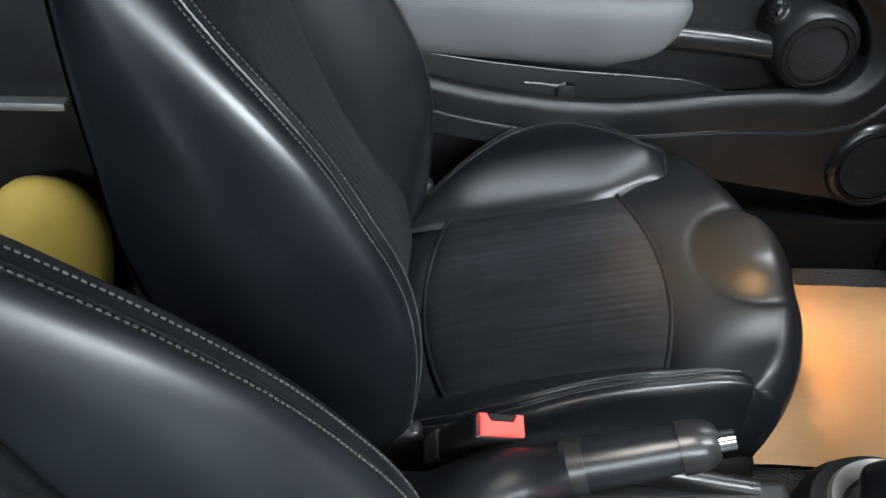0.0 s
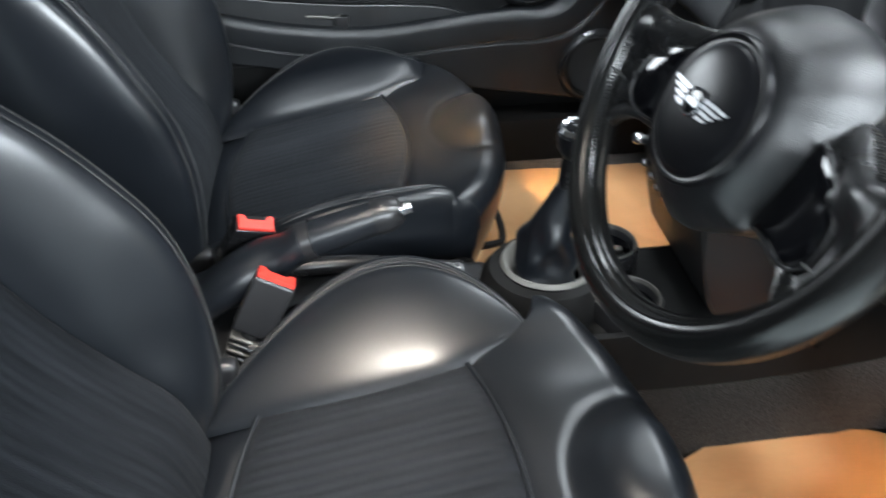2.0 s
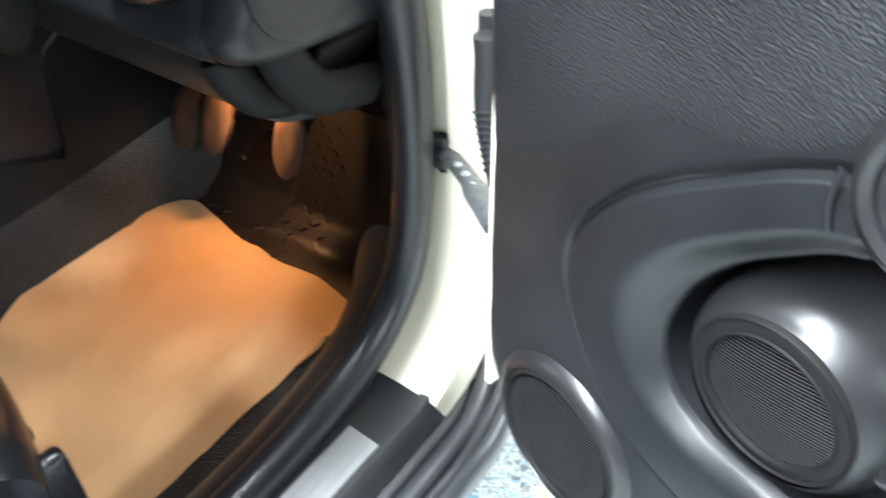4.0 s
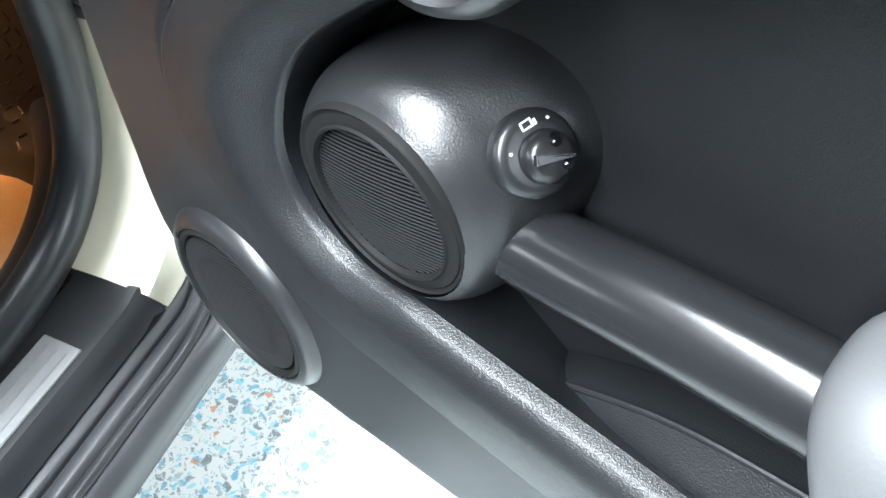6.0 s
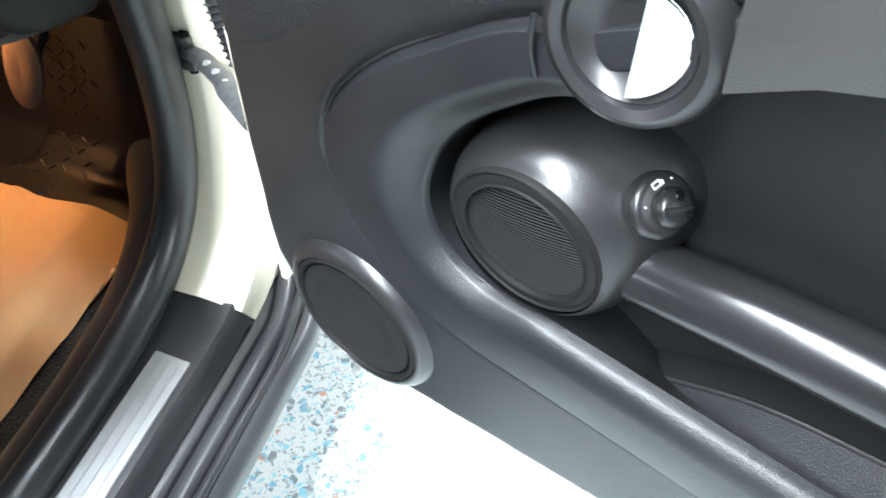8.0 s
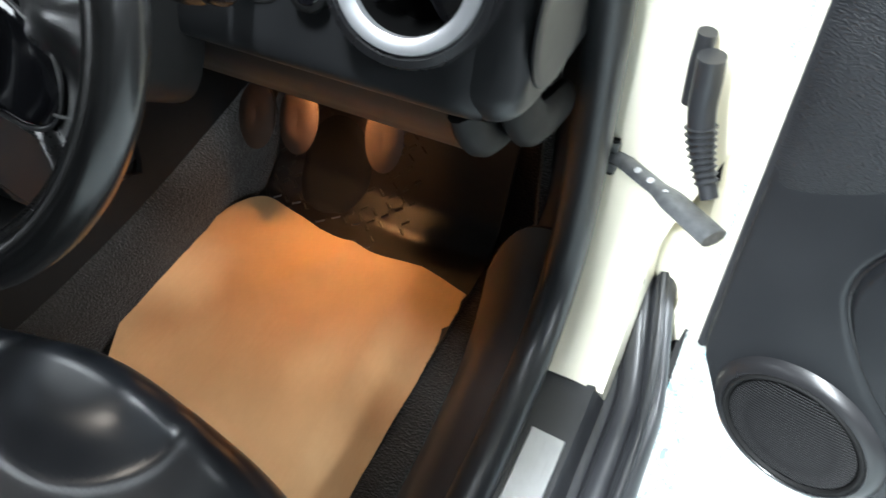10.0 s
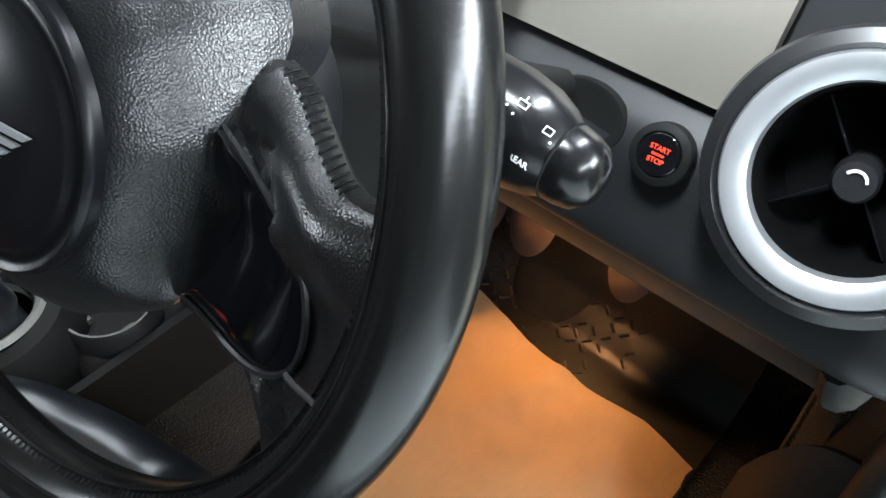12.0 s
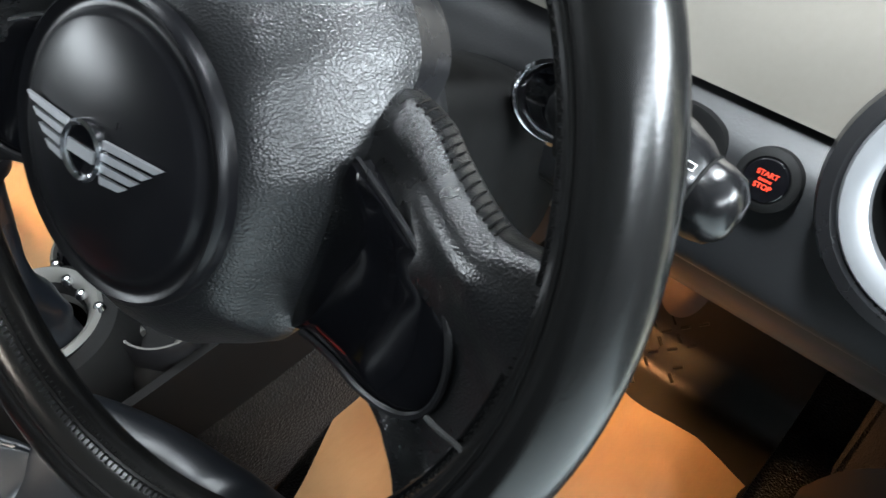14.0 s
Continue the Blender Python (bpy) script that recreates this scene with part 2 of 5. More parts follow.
def value_at(points, x):
    """A smooth value through (place, value) pairs."""
    x = min(points[-1][0], max(points[0][0], x))
    k = 0
    while k < len(points) - 2 and x > points[k + 1][0]:
        k += 1
    (x1, v1), (x2, v2) = points[k], points[k + 1]
    s1 = (v2 - points[k - 1][1]) / (x2 - points[k - 1][0]) if k else (v2 - v1) / (x2 - x1)
    s2 = (points[k + 2][1] - v1) / (points[k + 2][0] - x1) if k + 2 < len(points) else (v2 - v1) / (x2 - x1)
    h, f = x2 - x1, (x - x1) / (x2 - x1)
    return (2 * f ** 3 - 3 * f * f + 1) * v1 + (f ** 3 - 2 * f * f + f) * h * s1 + (3 * f * f - 2 * f ** 3) * v2 + (f ** 3 - f * f) * h * s2


def sheet(fn, nu, nv, closed_u=False, closed_v=False, thick=0.0):
    """A surface fn(a, b), a and b from 0 to 1; thick: metres by which it gets a second side."""
    bm = bmesh.new()
    rows = nu if closed_u else nu + 1
    cols = nv if closed_v else nv + 1
    grid = [[bm.verts.new(fn(i / nu, j / nv)) for j in range(cols)] for i in range(rows)]
    for i in range(nu):
        for j in range(nv):
            quad = [grid[i][j], grid[(i + 1) % rows][j], grid[(i + 1) % rows][(j + 1) % cols], grid[i][(j + 1) % cols]]
            bm.faces.new(quad)
    if thick:
        bmesh.ops.recalc_face_normals(bm, faces=bm.faces[:])
        bmesh.ops.solidify(bm, geom=bm.faces[:], thickness=thick)
    return bm


def cap_ends(bm):
    edges = [e for e in bm.edges if e.is_boundary]
    if edges:
        bmesh.ops.holes_fill(bm, edges=edges, sides=0)
    return bm


def tube(points, radius, n=60, segs=12, closed=False, flat=1.0, caps=True):
    """A round bar along a smooth curve. radius: a number or a function of 0 to 1."""
    if closed:
        points = list(points) + [points[0]]
    path = [curve_at(points, i / n) for i in range(n + (0 if closed else 1))]
    bm = bmesh.new()
    rings = []
    up = Vector((0, 0, 1))
    count = len(path)
    side = None
    for i, p in enumerate(path):
        q0 = path[(i - 1) % count] if closed or i else p
        q1 = path[(i + 1) % count] if closed or i < count - 1 else p
        d = (q1 - q0).normalized()
        if side is None:
            side = d.cross(up if abs(d.z) < 0.95 else Vector((1, 0, 0))).normalized()
        side = (side - d * side.dot(d)).normalized()
        other = d.cross(side)
        r = radius(i / n) if callable(radius) else radius
        rings.append([bm.verts.new(p + (side * math.cos(a) + other * math.sin(a) * flat) * r) for a in (2 * math.pi * k / segs for k in range(segs))])
    pairs = list(zip(rings, rings[1:])) + ([(rings[-1], rings[0])] if closed else [])
    for r0, r1 in pairs:
        for k in range(segs):
            bm.faces.new((r0[k], r0[(k + 1) % segs], r1[(k + 1) % segs], r1[k]))
    if caps and not closed:
        bm.faces.new(rings[0][::-1])
        bm.faces.new(rings[-1])
    return bm


def lathe(profile, m=Matrix(), segs=48, squash=1.0):
    """Turns a profile of (radius, height) round the z axis of m; it may start and end on the axis."""
    bm = bmesh.new()
    rings = []
    for r, h in profile:
        if r < 1e-6:
            rings.append([bm.verts.new(m @ Vector((0, 0, h)))])
        else:
            rings.append([bm.verts.new(m @ Vector((r * math.cos(a), r * math.sin(a) * squash, h))) for a in (2 * math.pi * k / segs for k in range(segs))])
    for r0, r1 in zip(rings, rings[1:]):
        for k in range(segs):
            a, b = r0[k % len(r0)], r0[(k + 1) % len(r0)]
            c, d = r1[(k + 1) % len(r1)], r1[k % len(r1)]
            quad = [v for i, v in enumerate((a, b, c, d)) if v not in (a, b, c, d)[:i]]
            if len(quad) > 2:
                bm.faces.new(quad)
    return bm


def block(x0, x1, y0, y1, z0, z1, bevel=0.004, segs=2):
    bm = bmesh.new()
    bmesh.ops.create_cube(bm, size=1.0)
    for v in bm.verts:
        v.co = Vector((lerp(x0, x1, v.co.x + 0.5), lerp(y0, y1, v.co.y + 0.5), lerp(z0, z1, v.co.z + 0.5)))
    if bevel:
        bmesh.ops.bevel(bm, geom=bm.edges[:], offset=bevel, segments=segs, affect="EDGES", profile=0.6)
    return bm


def prism(outline, depth, m=Matrix(), bevel=0.0):
    """A flat outline of (x, y) pairs raised along z of m."""
    bm = bmesh.new()
    low = [bm.verts.new((x, y, 0)) for x, y in outline]
    high = [bm.verts.new((x, y, depth)) for x, y in outline]
    bm.faces.new(low[::-1])
    bm.faces.new(high)
    for i in range(len(outline)):
        j = (i + 1) % len(outline)
        bm.faces.new((low[i], low[j], high[j], high[i]))
    if bevel:
        bmesh.ops.bevel(bm, geom=[e for e in bm.edges if abs(e.verts[0].co.z - depth) < 1e-6 and abs(e.verts[1].co.z - depth) < 1e-6], offset=bevel, segments=2, affect="EDGES")
    bm.transform(m)
    return bm


def joined(*parts):
    out = bmesh.new()
    for bm in parts:
        data = bpy.data.meshes.new("joining")
        bm.to_mesh(data)
        bm.free()
        out.from_mesh(data)
        bpy.data.meshes.remove(data)
    return out


def mesh_object(name, bm, material):
    bmesh.ops.remove_doubles(bm, verts=bm.verts[:], dist=1e-6)
    bmesh.ops.recalc_face_normals(bm, faces=bm.faces[:])
    data = bpy.data.meshes.new(name)
    bm.to_mesh(data)
    bm.free()
    data.materials.append(material)
    data.polygons.foreach_set("use_smooth", [True] * len(data.polygons))
    data.set_sharp_from_angle(angle=radians(38))
    return new(name, data)


def thing(name, place, label, category, group="", kind=""):
    ob = new(name)
    ob.location = place
    ob.empty_display_size = 0.05
    return tagged(ob, label, category, group, kind)


def part(name, bm, material, parent, label=""):
    ob = mesh_object(name, bm, material)
    ob.parent = parent
    ob.matrix_parent_inverse = Matrix.Translation(-parent.location)
    return tagged(ob, label)


def single(name, bm, material, label, category, group="", kind=""):
    return tagged(mesh_object(name, bm, material), label, category, group, kind)


def stitches(points, count, length=0.0035, radius=0.0006, cross=False):
    """A row of short threads along a curve."""
    rows = []
    for i in range(count):
        s = (i + 0.5) / count
        p, q = curve_at(points, s), curve_at(points, min(1.0, s + 0.002))
        d = (q - p).normalized() if (q - p).length > 1e-7 else Vector((1, 0, 0))
        rows.append(tube([p - d * length / 2, p + d * length / 2], radius, 2, 5))
    return joined(*rows)


def letters(text, size, m, raise_by=0.0002):
    """Text in the built-in font, as a thin mesh at m."""
    data = bpy.data.curves.new("text", "FONT")
    data.body, data.size, data.extrude, data.align_x, data.align_y = text, size, raise_by, "CENTER", "CENTER"
    ob = bpy.data.objects.new("text", data)
    mesh = bpy.data.meshes.new_from_object(ob)
    bm = bmesh.new()
    bm.from_mesh(mesh)
    bpy.data.objects.remove(ob)
    bpy.data.meshes.remove(mesh)
    bm.transform(m)
    return bm


def facing(place, normal, up=(0, 0, 1)):
    """A frame at place whose z axis is normal and whose y axis is close to up."""
    z = Vector(normal).normalized()
    x = Vector(up).cross(z).normalized()
    y = z.cross(x)
    m = Matrix((x, y, z)).transposed().to_4x4()
    m.translation = Vector(place)
    return m

# ---- showroom ----
single("ground", block(-12, 12, -12, 12, -0.06, 0.0, 0), TERRAZZO, "pale terrazzo floor with blue and brown chips", "floor", kind="structure")
for name, b in (("wall_north", (7.0, 7.15, -6, 6)), ("wall_south", (-7.15, -7.0, -6, 6)), ("wall_east", (-7.15, 7.15, -6.15, -6.0)), ("wall_west", (-7.15, 7.15, 6.0, 6.15))):
    single(name, block(*b, 0.0, 3.0, 0), WALL, "plain grey painted wall of the hall", "wall", kind="structure")
single("ceiling", block(-7.15, 7.15, -6.15, 6.15, 3.0, 3.1, 0), WALL, "plain grey ceiling above the car", "ceiling", kind="structure")

# ---- car shell ----
FLOOR = 0.262  # cabin floor


OPENING = [(-0.62, 0, 0.360), (-0.2, 0, 0.360), (0.25, 0, 0.360), (0.50, 0, 0.362), (0.62, 0, 0.370), (0.71, 0, 0.394), (0.772, 0, 0.450), (0.799, 0, 0.54), (0.802, 0, 0.66), (0.788, 0, 0.78), (0.745, 0, 0.89), (0.66, 0, 1.00)]


def pillar_curve(s, out=0.0):
    """The edge of the door opening: along the sill, round the corner and up the pillar; s from 0 to 1. out: metres away from the opening."""
    p = curve_at(OPENING, s)
    d = (curve_at(OPENING, min(1.0, s + 0.003)) - curve_at(OPENING, max(0.0, s - 0.003))).normalized()
    return p + Vector((d.z, 0, -d.x)) * out


shell = thing("car_shell", (0, 0, 0), "cream car body with black cabin floor and roof, standing on terrazzo", "car body", kind="structure")
part("floor_pan", block(-1.3, 0.98, -0.66, 0.72, 0.20, FLOOR, 0.006), CARPET, shell, "black carpeted cabin floor")
part("toe_board", sheet(lambda a, b: Vector((0.978 + 0.20 * a ** 1.3, lerp(-0.64, 0.70, b), FLOOR - 0.01 + 0.46 * a)), 12, 12, thick=0.02), CARPET, shell, "sloping carpeted toe board")
part("bulkhead", block(1.14, 1.18, -0.80, 0.80, 0.20, 0.95, 0.01), DARK, shell)
part("bonnet", sheet(lambda a, b: Vector((lerp(0.98, 2.05, a), lerp(-0.72, 0.72, b), 0.95 - 0.12 * a ** 2 - 0.05 * (2 * b - 1) ** 2)), 14, 14, thick=0.02), CREAM, shell)
part("front_panel", sheet(lambda a, b: Vector((2.05 + 0.06 * math.sin(math.pi * a), lerp(-0.76, 0.76, b), lerp(0.25, 0.82, a))), 10, 12, thick=0.02), CREAM, shell)
for side in (-1, 1):
    part("front_wing", sheet(lambda a, b: Vector((lerp(0.86, 2.06, a), side * (0.79 + 0.03 * math.sin(math.pi * b) - 0.05 * b * b), lerp(0.20, 0.94 - 0.12 * a ** 2, b))), 16, 10, thick=0.02), CREAM, shell)
part("wing_foot", block(0.88, 1.0, -0.795, -0.70, 0.20, 0.46, 0.02, 3), CREAM, shell)
def roof_z(x, y):
    return 1.40 - 0.05 * (y / 0.6) ** 2 - 0.05 * ((x + 0.54) / 0.96) ** 2


part("roof_panel", sheet(lambda a, b: Vector((lerp(-1.5, 0.42, a), lerp(-0.60, 0.60, b), roof_z(lerp(-1.5, 0.42, a), lerp(-0.60, 0.60, b)))), 16, 12, thick=0.03), HEADLINER, shell, "dark grey headliner under the roof")
for side in (-1, 1):
    part("windscreen_pillar", tube([(0.98, 0.66 * side, 0.95), (0.72, 0.63 * side, 1.18), (0.42, 0.58 * side, 1.35)], 0.035, 20, 10), DARK, shell)
    part("rear_pillar", tube([(-0.75, 0.70 * side, 0.40), (-0.72, 0.68 * side, 0.9), (-0.66, 0.60 * side, 1.34)], 0.05, 20, 10), DARK, shell)
part("rear_bulkhead", block(-1.34, -1.30, -0.70, 0.70, 0.2, 1.0, 0.01), DARK, shell)
for side in (-1, 1):
    part("rear_side_panel", block(-1.3, -0.70 if side < 0 else -0.27, 0.60 * side if side > 0 else -0.78, 0.78 if side > 0 else -0.60, 0.26, 1.02, 0.02), PLASTIC, shell, "dark plastic side panel beside the rear bench")
part("rear_side_ledge", block(-1.2, -0.56, 0.575, 0.60, 0.588, 0.602, 0.006), SATIN, shell, "thin bright strip on the rear side panel")

# cream jamb round the front of the driver's opening
part("door_jamb", sheet(lambda a, b: pillar_curve(lerp(0.445, 1.0, a), 0.026 + 0.02 * smooth(0.5, 1, b)) + Vector((0, lerp(-0.665, lerp(-0.745, -0.80, smooth(0.20, 0.55, a)), b), 0)), 48, 10, thick=-0.02), CREAM, shell, "cream painted door jamb")
part("jamb_return", sheet(lambda a, b: pillar_curve(lerp(0.445, 1.0, a), 0.046 + 0.16 * b) + Vector((0, lerp(-0.745, -0.80, smooth(0.20, 0.55, a)) - 0.012 * b, 0)), 48, 4, thick=0.01), CREAM, shell)
part("seal", tube([pillar_curve(s) + Vector((0, -0.665, 0)) for s in [i / 24 for i in range(25)]], 0.021, 140, 14), RUBBER, shell, "glossy black rubber door seal")
part("inner_sill_trim", sheet(lambda a, b: pillar_curve(lerp(0.0, 0.60, a), lerp(0.0, 0.012, b)) + Vector((0, -0.65 + 0.075 * b, -0.012 * b - 0.10 * b ** 3)), 60, 10, thick=0.006), PLASTIC, shell, "black plastic inner sill trim")
part("kick_panel", sheet(lambda a, b: Vector((lerp(0.83, 1.10, a), -0.630 + 0.035 * math.sin(a * 3.0) + 0.01 * b, lerp(FLOOR, 0.74, b))), 12, 12, thick=0.01), CARPET, shell, "dark carpeted kick panel beside the pedals")
part("kick_panel_step", block(0.90, 1.05, -0.612, -0.585, 0.27, 0.56, 0.015), CARPET, shell)
part("pillar_trim", sheet(lambda a, b: pillar_curve(lerp(0.55, 1.0, a), lerp(0.0, 0.05, b)) + Vector((0, -0.652 + 0.03 * b, 0)), 30, 8, thick=0.006), PLASTIC, shell, "black inner pillar trim")
part("sill_body", block(-0.9, 0.80, -0.79, -0.655, 0.22, 0.305, 0.02, 3), SILL_PLASTIC, shell)
part("sill_cover", sheet(lambda a, b: Vector((lerp(-0.7, 0.735, a) - 0.004 * smooth(0.9, 1.0, a) * smooth(0.85, 1.0, b), lerp(-0.672, -0.748, b), 0.356 - 0.008 * b - 0.030 * smooth(0.80, 1, b) ** 1.5 + 0.010 * smooth(0.97, 1.0, a) - 0.012 * smooth(0.992, 1.0, a))), 90, 18, thick=0.012), SILL_PLASTIC, shell, "satin black sill cover")
# the outer sill: a channel, a lip, a groove and a glossy rubber strip, then the skirt's shoulder
LEDGE = [(-0.742, 0.316), (-0.750, 0.315), (-0.757, 0.312), (-0.760, 0.306), (-0.763, 0.313), (-0.770, 0.320), (-0.778, 0.321), (-0.784, 0.316), (-0.786, 0.309), (-0.789, 0.317), (-0.795, 0.322), (-0.802, 0.320), (-0.808, 0.316), (-0.814, 0.306), (-0.815, 0.290)]


def ledge_at(a, b):
    x = lerp(-0.9, 0.88, a)
    y, z = curve_at([(p, q, 0) for p, q in LEDGE], b).to_2d()
    ahead = smooth(0.73, 0.90, x)
    return Vector((x, y + 0.035 * ahead, z + 0.075 * ahead + 0.0012 * noise.noise(Vector((x * 9, y * 40, 0)))))


part("sill_ledge", sheet(ledge_at, 90, 84), SILL_PLASTIC, shell, "scuffed black outer sill with grooves, sheen put into its colour")
part("sill_strip", tube([ledge_at(i / 20, 0.72) + Vector((0, 0, 0.001)) for i in range(21)], 0.0055, 80, 10), RUBBER, shell, "glossy rubber strip along the sill")
part("side_skirt", sheet(lambda a, b: Vector((lerp(-0.9, 0.95, a), -0.808 + 0.11 * b, 0.305 - 0.15 * b)), 16, 8, thick=0.01), DARK, shell, "dull black side skirt")
sill_plate = thing("sill_plate", (0.3, -0.70, 0.356), "brushed metal entry plate let into the black sill", "sill plate")
for name, bm, material in [("plate", block(0.02, 0.646, -0.0195, 0.0195, 0.0, 0.003, 0.0012, 1), STEEL)] + [("raised_line", block(0.03, 0.636, y - 0.0012, y + 0.0012, 0.003, 0.004, 0), SATIN) for y in (-0.010, 0.0, 0.010)]:
    bm.transform(pose(0, -0.7095, 0.3515, 7.0, 0, 0))
    part(name, bm, material, sill_plate)

# passenger side of the shell
part("passenger_sill", block(-0.9, 0.95, 0.668, 0.80, 0.20, 0.36, 0.02), DARK, shell)
part("passenger_sill_trim", block(-0.9, 0.95, 0.735, 0.80, 0.34, 0.60, 0.02), DARK, shell)
part("passenger_kick_panel", block(0.72, 1.12, 0.655, 0.70, FLOOR, 0.80, 0.02), DARK, shell)

# ---- rear bench ----
bench = thing("rear_bench", (-0.85, 0, FLOOR), "black leather rear bench behind the front seats", "car seat")
part("bench_cushion", block(-1.15, -0.72, -0.58, 0.58, FLOOR, 0.50, 0.05, 4), LEATHER, bench)
part("bench_back", block(-1.30, -1.12, -0.58, 0.58, 0.45, 0.95, 0.05, 4), LEATHER, bench)
single("yellow_sack", sheet(lambda a, b: Vector((-0.60 + 0.085 * math.cos(2 * math.pi * a) * math.sin(math.pi * b), 0.48 + 0.115 * math.sin(2 * math.pi * a) * math.sin(math.pi * b),
       0.395 - 0.132 * math.cos(math.pi * b) + 0.010 * math.sin(6 * math.pi * a) * math.sin(math.pi * b) ** 2)), 32, 16, closed_u=True), YELLOW, "soft yellow cloth sack on the floor before the rear bench", "cloth")

# ---- front seats ----


def base_z(x):
    return 0.454 + 0.216 * (x + 0.011)


def bolster_outer(x):
    return 0.196 + 0.132 * max(0.0, math.sin(math.pi * min(1.0, max(0.0, (x + 0.075) / 0.372)) ** 1.25)) ** 0.75


def bolster_inner(x):
    return 0.166 - 0.006 * math.sin(math.pi * min(1.0, max(0.0, (x + 0.02) / 0.24))) + 0.030 * smooth(0.18, 0.297, x)


def bolster_rise(x):
    return 0.004 + 0.052 * max(0.0, math.sin(math.pi * min(1.0, max(0.0, (x + 0.075) / 0.372)))) ** 0.8


def edge_puff(*values, width=0.05):
    """1 well inside a panel, 0 on its seams."""
    out = 1.0
    for v in values:
        out *= 1 - math.exp(-max(0.0, min(v, 1 - v)) / width)
    return out


def front_seat(place, recline, label, narrow=0):
    """narrow: the side (1 or -1) on which the cushion's bolster is slim; 0 for none."""
    seat = thing("front_seat", (place[0], place[1], FLOOR), label, "car seat", "front seats")
    shift = Vector(place)

    def at(x, y, z):
        return Vector((x, y, z)) + shift

    def leaned(x, y, z):
        c, s = math.cos(radians(recline)), math.sin(radians(recline))
        dx, dz = x + 0.06, z - 0.44
        return at(-0.06 + dx * c - dz * s, y, 0.44 + dx * s + dz * c)

    slim = [(-0.105, 0.196), (-0.05, 0.215), (0.0, 0.230), (0.05, 0.231), (0.10, 0.226), (0.158, 0.218), (0.22, 0.208), (0.297, 0.199)]

    def outer_edge(x, side):
        if narrow == 0:
            return bolster_outer(x)
        if side == narrow:
            return value_at(slim, x)
        return max(bolster_outer(x), 0.250 * smooth(0.12, 0.24, x))

    def rise(x, side):
        return bolster_rise(x) + (0.012 * smooth(0.2, 0.29, x) if narrow else 0.0)

    cushion = part("cushion", block(place[0] - 0.16, place[0] + 0.33, place[1] - 0.235, place[1] + 0.235, 0.335, 0.425, 0.03, 3), DARK, seat, "dull black cushion base")

    def insert(a, b):
        t = 2 * b - 1
        x = lerp(-0.046 + 0.03 * t * t, 0.252 - 0.032 * t * t, a)
        y = t * (0.172 - 0.006 * math.sin(math.pi * a))
        rib = 0.0004 * math.sin(2 * math.pi * y / 0.0125)
        return at(x, y, base_z(x) - 0.006 + (0.011 + rib) * edge_puff(a, b, width=0.03) + 0.006 * t * t)
    part("seat_insert", sheet(insert, 40, 150), CLOTH, cushion, "ribbed charcoal cloth insert")
    for a in (0.0, 1.0):
        part("insert_seam", tube([insert(a, i / 16) + Vector((0, 0, 0.0026)) for i in range(17)], 0.0028, 60, 8), LEATHER, cushion)
    for side in (1, -1):
        def inner(a, b):
            x = lerp(-0.105, 0.297, a)
            y = lerp(bolster_inner(x), outer_edge(x, side), b)
            z = base_z(x) - 0.006 + rise(x, side) * (0.55 * b + 0.45 * math.sin(b * math.pi / 2) ** 0.85) + 0.010 * edge_puff(a, b, width=0.06)
            return at(x, y * side, z)

        def outer(a, b):
            x = lerp(-0.105, 0.297, a)
            ang = b * 2.0
            y = outer_edge(x, side) + 0.030 * math.sin(min(ang, 1.7)) - 0.045 * smooth(0.6, 1, b)
            z = base_z(x) - 0.006 + rise(x, side) - 0.025 * (1 - math.cos(min(ang, 1.6))) - 0.13 * smooth(0.25, 1, b) + 0.004 * edge_puff(b, width=0.05)
            return at(x, y * side, z)
        part("cushion_bolster", sheet(inner, 48, 20), LEATHER, cushion, "creased black leather bolster")
        part("cushion_side", sheet(outer, 48, 20), LEATHER, cushion)
        ridge = [at(lerp(-0.09, 0.285, i / 14), side * outer_edge(lerp(-0.09, 0.285, i / 14), side), base_z(lerp(-0.09, 0.285, i / 14)) + rise(lerp(-0.09, 0.285, i / 14), side) - 0.0045) for i in range(15)]
        part("piping", tube(ridge, 0.0022, 70, 8), LEATHER, cushion)
        part("stitching", stitches([inner(lerp(0.04, 0.92, i / 14), 0.93) + Vector((0, -0.0003 * side, 0.0004)) for i in range(15)], 105, 0.0027, 0.0008), THREAD, cushion)
        part("stitching", stitches([outer(lerp(0.04, 0.92, i / 14), 0.09) + Vector((0, 0.0003 * side, 0.0004)) for i in range(15)], 105, 0.0027, 0.0008), THREAD, cushion)

    def front(a, b):
        t = 2 * b - 1
        x0, y0 = 0.252 - 0.032 * min(1.0, abs(t) * 1.1) ** 2 + 0.075 * smooth(0.86, 1.0, abs(t)), 0.2 * t
        x1, y1 = 0.368 - 0.058 * abs(t) ** 2.2, 0.255 * t
        if t * narrow > 0:
            x1, y1 = 0.368 - 0.066 * abs(t) ** 2.2, 0.255 * t * (1 - 0.19 * abs(t))
        if a < 0.55:
            s = a / 0.55
            x, y, z = lerp(x0, x1, s), lerp(y0, y1, s), 0.0
            z = base_z(x) - 0.006 + 0.006 * edge_puff(s * 0.5, width=0.05)
        else:
            s = (a - 0.55) / 0.45
            ang = min(1.0, s / 0.6) * math.pi / 2
            x, y = x1 + 0.034 * math.sin(ang) - 0.03 * smooth(0.6, 1, s), y1 * (1 + 0.03 * math.sin(ang))
            z = base_z(x1) - 0.034 * (1 - math.cos(ang)) - 0.12 * smooth(0.5, 1, s)
        valley = 0.0045 * math.exp(-(((abs(y + 0.012) - 0.125) / 0.032) ** 2)) * smooth(0.15, 0.55, a) * (1 - smooth(0.75, 1, a))
